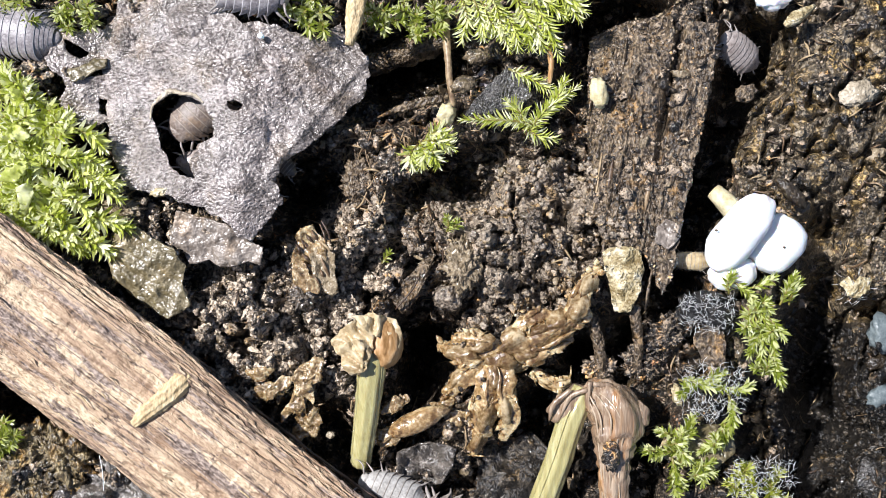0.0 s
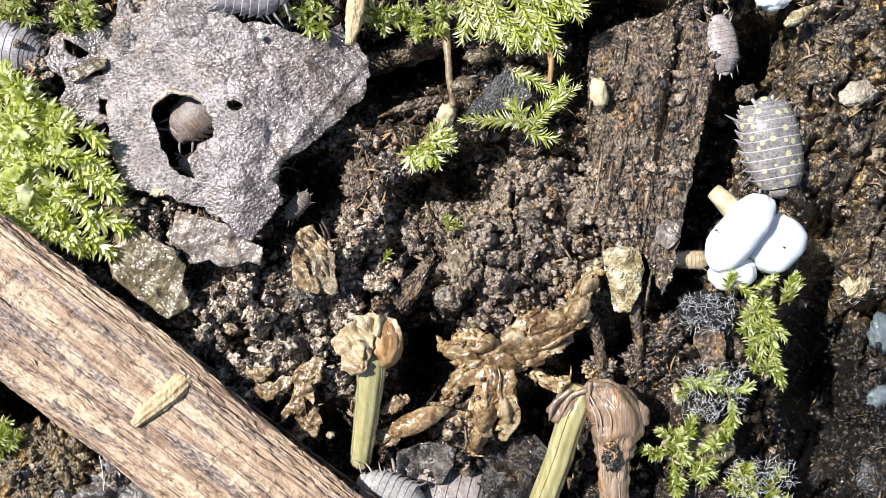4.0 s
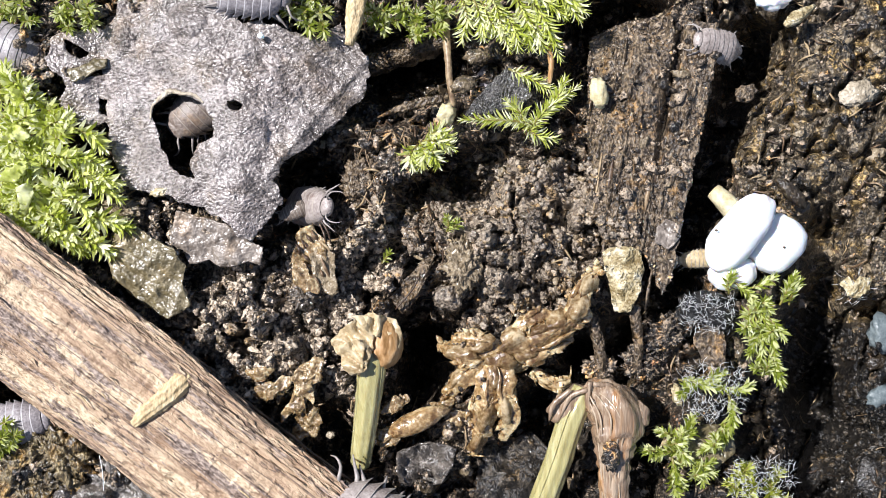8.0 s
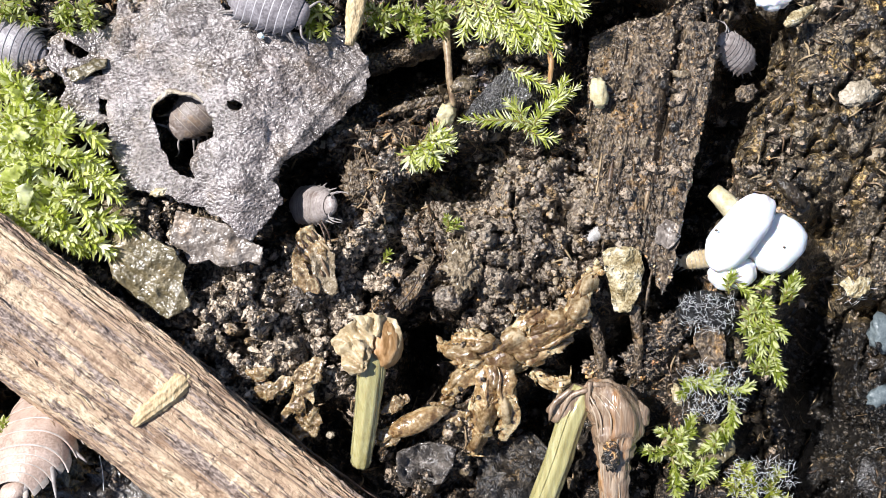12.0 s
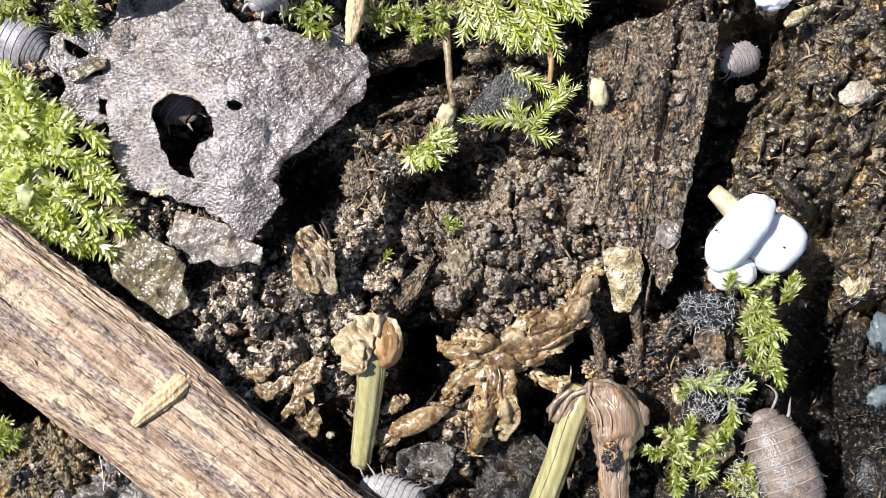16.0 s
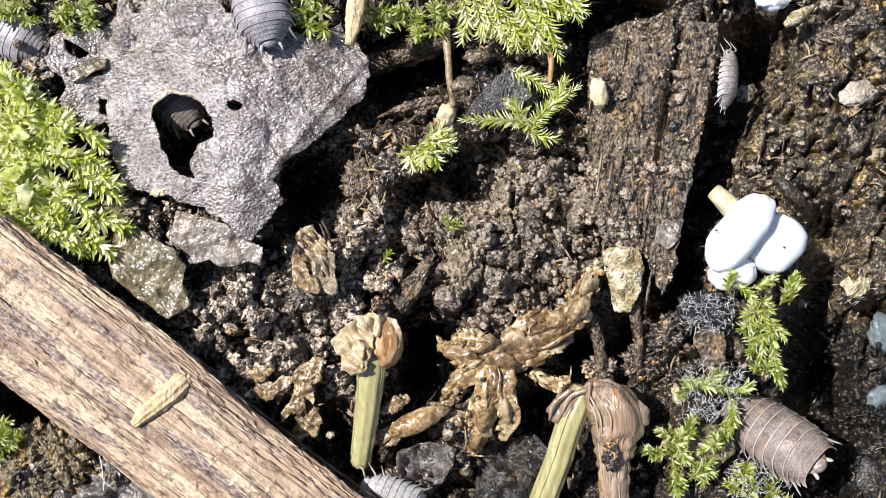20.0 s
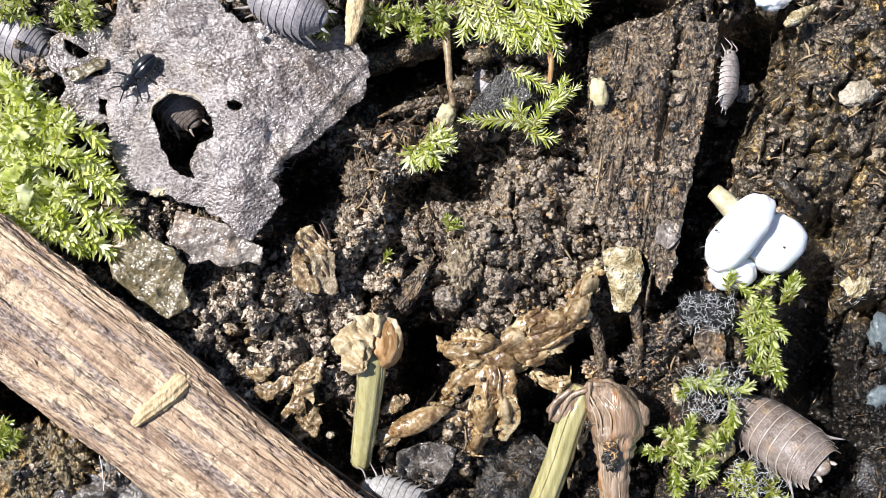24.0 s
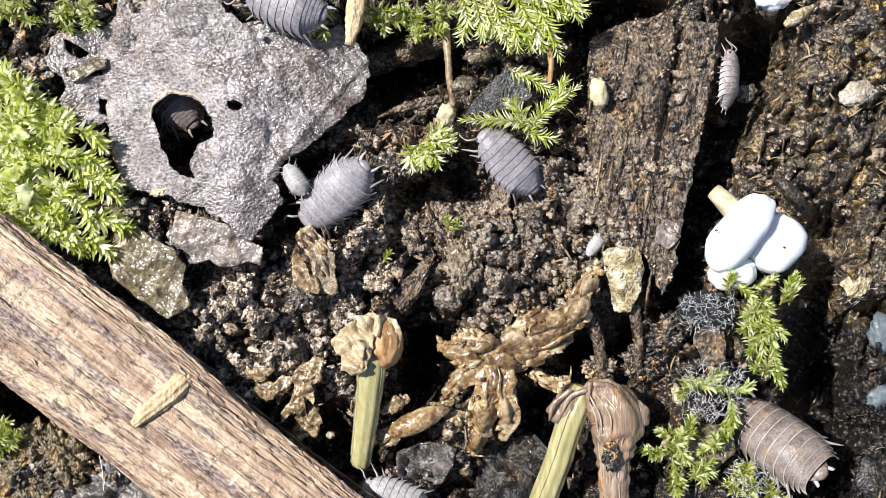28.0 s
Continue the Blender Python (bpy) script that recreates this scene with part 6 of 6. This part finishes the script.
louse_fungus = woodlouse("tiny straw coloured young woodlouse beside the white fungus", 76, 32, M_HUSK, M_TAN_RIM, M_LIMB)
louse_tiny = woodlouse("tiny whitish young woodlouse on the soil", 54, 26, M_PALE_SHELL, M_TAN_RIM, M_LIMB)
louse_slab = woodlouse("tiny pale young woodlouse at the slab's edge", 50, 22, M_PALE_SHELL, M_TAN_RIM, M_LIMB)
black_beetle = beetle("small shiny black beetle running about", 84)


def motions():
    crawl(louse_corner, [(0, 42, 62, 172), (0.3, 0, 70, 172), (0.6, -60, 86, 172), (1.9, -60, 90, 172), (2.4, 18, 84, 165), (3.5, 18, 84, 165), (8, 16, 86, 160), (11, 20, 80, 160), (14.5, 24, 78, 158),
                        (17, 32, 64, 150), (20, 28, 62, 150), (25, 30, 64, 152), (26.8, 30, 70, 152), (27.5, 34, 70, 152), (27.9, -70, 60, 150), (28, -80, 60, 150)])
    crawl(louse_visitor, [(0, -130, -60, 190), (0.2, -100, -20, 190), (0.5, 10, 34, 170, 100), (0.9, 40, 30, 150, 104), (1.5, 42, 30, 140, 104), (2.0, 46, 28, 128, 104), (2.2, 30, -40, 130, 104), (2.4, 0, -130, 130, 100), (14.0, 0, -130, 70), (27.0, 0, -130, 20), (27.3, 20, -60, 20), (27.6, 62, 14, 20), (27.8, 130, -40, 30), (28, 190, -140, 40)])
    crawl(louse_hole, [(0, 364, 192, 226, -12), (3.5, 364, 194, 226, -12), (5.5, 362, 188, 222, -12), (8, 364, 188, 222, -12), (10, 364, 190, 222, -12), (12.2, 364, 190, 224, -12), (12.5, 380, 172, 224, -18), (13.4, 360, 170, 176, -24), (14.5, 304, 166, 136, -26), (17, 300, 164, 134, -26),
                      (18.5, 304, 168, 132, -26), (20, 308, 172, 130, -24), (25, 308, 172, 130, -24), (28, 308, 172, 128, -24)])
    crawl(louse_top, [(0, 440, -22, -14, 78), (3, 436, -22, -12, 78), (6, 446, -16, -16, 78), (9, 440, -16, -10, 78), (10, 450, -2, -14, 80), (11.2, 474, 6, -22, 82), (12.5, 474, 8, -22, 82), (14.5, 496, 16, -50, 82), (15.2, 490, 4, -30, 82), (15.6, 470, -90, 20, 80),
                     (16.2, 500, -20, 80, 80), (16.6, 530, -10, 90, 80), (17.2, 500, -10, 100, 80), (17.5, 462, 12, 104, 84), (21.5, 464, 14, 106, 84), (23.3, 500, 14, 150, 84), (24, 512, 12, 158, 84), (26, 510, 10, 160, 84), (28, 510, 8, 160, 84)])
    crawl(louse_top_pale, [(0, 180, -160, 180), (15.6, 160, -160, 200, 90), (16.0, 230, -60, 195, 90), (16.3, 290, -6, 188, 92), (16.6, 350, -36, 184, 92), (17.2, 376, -42, 178, 92), (17.45, 300, -120, 150, 92), (18, 200, -200, 150)])
    crawl(louse_low, [(0, 800, 948, 168), (1.5, 806, 920, 168), (2.0, 800, 880, 165), (3.5, 790, 880, 165), (6.0, 784, 886, 165), (6.8, 752, 888, 170), (7.0, 700, 884, 174), (7.2, 580, 882, 172, 130), (7.35, 610, 872, 150, 120), (7.5, 656, 872, 110, 90), (7.7, 656, 884, 114, 80), (8.0, 664, 934, 140, 60),
                     (8.4, 672, 950, 140, 50), (8.8, 680, 1010, 130), (9.2, 690, 1100, 120)])
    crawl(louse_pale, [(0, 698, 872, 156, 26), (6.8, 694, 872, 156, 26), (7.6, 720, 905, 150, 24), (8.4, 760, 990, 150, 20), (14.2, 740, 990, 152, 20), (14.7, 700, 880, 156, 26), (15.3, 700, 878, 156, 26), (21, 702, 880, 156, 26), (28, 704, 882, 156, 26)])
    crawl(louse_stalk, [(0, 960, 1060, 60), (8.6, 980, 1000, 60), (9.0, 1040, 905, 40, 80), (9.3, 1096, 862, 10, 96), (9.5, 1118, 872, -30, 92), (9.8, 1150, 980, -70), (10.2, 1170, 1080, -80)])
    crawl(louse_young, [(0, 1304, 92, 150, -16, 30), (1.2, 1304, 92, 150, -16, 30), (1.5, 1312, 78, 120, -16, 30), (2.0, 1304, 92, 150, -16, 30), (3.0, 1302, 90, 150, -16, 30), (3.2, 1284, 80, 100, 40, 10), (3.5, 1276, 84, 86, 44, 0), (5.3, 1266, 82, 168, 36, 24), (8, 1266, 82, 172, 36, 24),
                       (11.7, 1268, 82, 172, 36, 26), (12.0, 1298, 94, 150, -10, 30), (12.5, 1305, 106, 190, -24, 30), (14.5, 1306, 108, 205, -34, 28), (17.2, 1306, 108, 200, -34, 28), (17.5, 1302, 106, 110, 24, 20), (18.5, 1300, 104, 104, 24, 20), (19.2, 1292, 112, 96, 26, 10),
                       (19.5, 1278, 138, 84, 40, 0, 50), (20.0, 1276, 144, 86, 42, 0, 58), (25, 1278, 144, 86, 42, 0, 58), (28, 1278, 144, 86, 42, 0, 58)])
    crawl(louse_spotted, [(0, 1480, -180, 250), (2.7, 1470, -120, 250), (3.0, 1414, 4, 242), (3.2, 1390, 74, 236, 30), (3.35, 1344, 140, 232, 0, -30), (3.5, 1318, 170, 228, -16, -45), (4.0, 1360, 260, 280, -10), (4.6, 1480, 290, 330), (5.2, 1560, 320, 300), (5.5, 1560, 344, 275),
                         (5.7, 1566, 420, 270), (5.85, 1562, 520, 262), (6.2, 1558, 552, 258, 40), (6.3, 1530, 640, 250, 40), (6.4, 1490, 690, 258, 40), (6.5, 1482, 760, 264, 40), (6.65, 1494, 784, 250, 36), (6.8, 1476, 862, 190, 30), (7.1, 1484, 866, 184, 30), (7.3, 1474, 878, 120, 30), (7.6, 1480, 900, 110, 30),
                         (7.85, 1490, 1000, 100), (8.4, 1500, 1100, 100)])
    crawl(louse_moss, [(0, 1500, 1080, 120), (13.2, 1490, 1040, 120), (14.0, 1420, 900, 116, 20), (14.5, 1384, 824, 112, 8, -10), (15.8, 1382, 824, 111, 8, -10), (17.03, 1382, 826, 110, 8, -10), (17.2, 1408, 772, 156, 30, -10), (17.3, 1404, 772, 154, 26, -20), (17.5, 1376, 780, 148, 16, -40, 14), (18, 1374, 782, 148, 16, -40, 14),
                      (20, 1374, 780, 146, 16, -40, 14), (23.5, 1382, 782, 144, 16, -40, 14), (26, 1376, 788, 142, 16, -40, 14), (28, 1378, 790, 142, 16, -40, 14)])
    crawl(louse_runner, [(0, 1100, 1120, 40), (15.05, 1120, 1060, 40), (15.2, 1270, 850, 40, 90), (15.3, 1316, 800, 46, 90), (15.4, 1446, 770, 100, 70), (15.5, 1316, 410, 124, 100), (15.6, 994, 86, 176, 120), (15.7, 530, 96, 118, 120), (15.8, 380, -240, 118, 80), (16.2, 340, -340, 118)])
    crawl(louse_brown, [(0, 400, 300, -10, -20), (5.6, 410, 306, -10, -20, 0), (6.2, 538, 372, 0, -30, 50), (6.6, 548, 368, -4, -20, 54), (8, 554, 366, -6, -16, 56), (9, 558, 364, 4, -14, 56), (11, 560, 364, 0, -14, 56), (12.5, 560, 364, -6, -14, 56), (14.6, 556, 362, -6, -14, 56),
                       (14.8, 590, 356, 24, 30, 30), (14.9, 735, 396, 8, 60), (14.95, 812, 470, -58, 80), (15.0, 770, 572, -116, 84, 0, 30), (15.1, 506, 800, -142, 150), (15.2, 166, 470, -200, 110), (15.3, 110, 470, -212, 80), (15.4, 92, 436, -225, 80), (15.55, 44, 372, -212, 80), (15.8, -110, 330, -190), (16.5, -200, 300, -190)])
    crawl(louse_big, [(0, 900, 1200, 140), (10.9, 850, 1130, 140), (11.2, 640, 990, 160, 150), (11.3, 440, 842, 186, 170), (11.4, 362, 676, 112, 170), (11.5, 300, 514, 106, 140), (11.6, 196, 392, 60, 96, -20, 30), (11.7, 178, 404, 84, 92, -10, -50), (11.8, 180, 420, 90, 92, -10, -50), (11.9, 146, 362, 52, 120),
                     (12.0, 92, 784, 84, 6, -52, -26), (12.1, 66, 784, 84, 6, -40, -16), (12.3, 30, 770, 80, 10), (12.5, 26, 772, 92, 30), (12.9, -180, 700, 150, 20), (13.4, -320, 700, 170)])
    crawl(louse_late, [(0, 640, -300, -60), (25.6, 650, -160, -60, 90), (25.8, 680, -60, -50, 90), (25.9, 690, 4, -50, 86), (26.0, 712, 54, -56, 84), (26.12, 740, 78, -80, 80), (26.2, 746, 90, -100, 80), (26.3, 708, 146, -128, 84), (26.4, 664, 230, -122, 70, -14), (26.5, 606, 336, -128, 32, -12), (26.8, 600, 340, -136, 28, -12), (27.2, 604, 346, -148, 28, -10),
                      (27.6, 604, 344, -148, 28, -10), (28, 600, 340, -138, 28, -12)])
    crawl(louse_shade, [(0, 905, 172, 140, -60), (23.9, 900, 176, 140, -60), (24.2, 880, 230, 140, 10), (24.35, 904, 286, 140, 40, 10), (24.5, 886, 284, 128, 36, 10), (24.9, 892, 282, 132, 36, 10), (25.2, 890, 276, 132, 36, 10), (25.5, 878, 246, 130, 34, 10), (27.0, 878, 246, 130, 34, 10), (27.5, 886, 262, 134, 34, 10), (27.8, 898, 282, 134, 36, 10), (28, 900, 288, 134, 36, 10)])
    crawl(louse_pit, [(0, -140, 740, 0, -20), (7.3, -120, 746, 0, -20), (7.6, 0, 744, 4, 0), (8.0, 24, 752, 12, 0), (8.3, -60, 756, 10, -10), (8.6, -160, 760, 0, -20), (10.7, -150, 760, 0, -20), (11.0, -14, 756, 0, 0), (11.3, 36, 744, -6, 6), (11.6, 28, 738, -10, 6), (11.8, -60, 742, 0, -10), (12.0, -170, 750, 0, -20)])
    crawl(louse_pit_brown, [(0, -200, 690, -20, -20), (16.6, -160, 700, -20, -20), (16.9, 30, 736, -40, -6), (17.3, 60, 744, -50, -6), (18.1, 62, 746, -44, -6), (19.0, 34, 738, -36, -6), (19.4, -120, 780, -10, -20), (20, -200, 780, -10, -20)])
    crawl(louse_small, [(0, 500, 290, -40, 0), (2.7, 520, 280, -40, 4), (3.0, 586, 290, -70, 30), (3.5, 532, 346, -110, 10), (5.5, 524, 376, -150, 16), (8, 524, 374, -160, 18), (9.2, 500, 410, -130, 30), (9.5, 486, 455, -60, 44), (9.6, 598, 502, -20, 44), (9.75, 690, 560, -30, 20), (9.85, 740, 616, -40, -80), (9.95, 770, 650, -40, -160), (10.7, 800, 660, -40, -180)])
    crawl(louse_small_pale, [(0, 470, 280, -30, 10), (27.5, 480, 285, -40, 20), (27.8, 506, 298, 120, 60), (28.0, 524, 320, 122, 60)])
    crawl(louse_fungus, [(0, 1222, 462, 176, 6), (3.5, 1222, 460, 178, 6), (6, 1230, 460, 184, 6), (8, 1236, 458, 186, 6), (11, 1238, 458, 190, 6), (12.5, 1236, 460, 190, 6), (13.3, 1262, 450, 190, -10), (14.2, 1290, 440, 190, -20)])
    crawl(louse_tiny, [(0, 60, 960, 60), (2.7, 90, 930, 60), (3.0, 133, 848, 80), (3.25, 100, 950, 130), (4.5, 60, 980, 150), (24.0, 480, 900, 60, -40), (24.5, 560, 800, 50, 0), (24.7, 592, 780, 40, 14), (24.88, 600, 780, 10, 20), (25.0, 710, 812, 30, 46), (25.05, 716, 814, 20, 46), (25.2, 740, 846, -40, 40), (25.5, 760, 960, -70)])
    crawl(louse_slab, [(0, 1096, 400, 220, -40), (10.5, 1090, 396, 220, -30), (10.9, 1058, 408, 220, 44), (11.4, 1064, 412, 216, 46), (12.3, 1060, 408, 214, 44), (12.9, 1092, 396, 216, -40), (24.6, 1092, 400, 216, -40), (25.0, 1052, 430, 232, 40), (28, 1054, 432, 234, 40)])
    crawl(black_beetle, [(0, 120, -160, -60), (14.6, 150, -120, -60), (14.9, 226, 190, -80), (15.0, 344, 84, -20), (15.12, 352, 82, 30), (15.25, 520, -60, 40), (15.6, 560, -200, 60), (23.2, 250, -160, -80), (23.4, 240, -20, -100), (23.5, 236, 70, -108), (23.7, 236, 132, -60, None), (23.9, 250, 130, -128), (24.3, 246, 132, -140), (24.5, 232, 128, -100),
                         (24.7, 238, 52, -90), (24.9, 196, 320, -70), (25.2, 206, 792, -40), (25.5, 210, 792, -20), (25.65, 110, 560, 60), (25.8, 42, 262, 10), (25.92, 290, 92, 20), (26.0, 320, 84, 24), (26.04, 330, 84, 20), (26.15, 480, 300, -60), (26.3, 620, 560, -120), (26.5, 206, 744, -138), (26.7, 0, 900, -150), (26.8, -120, 960, -150), (26.95, 100, 700, -190), (27.05, 360, 330, -190), (27.2, 520, 184, -180), (27.35, 700, -60, -190), (27.6, 760, -220, -190)])


motions()
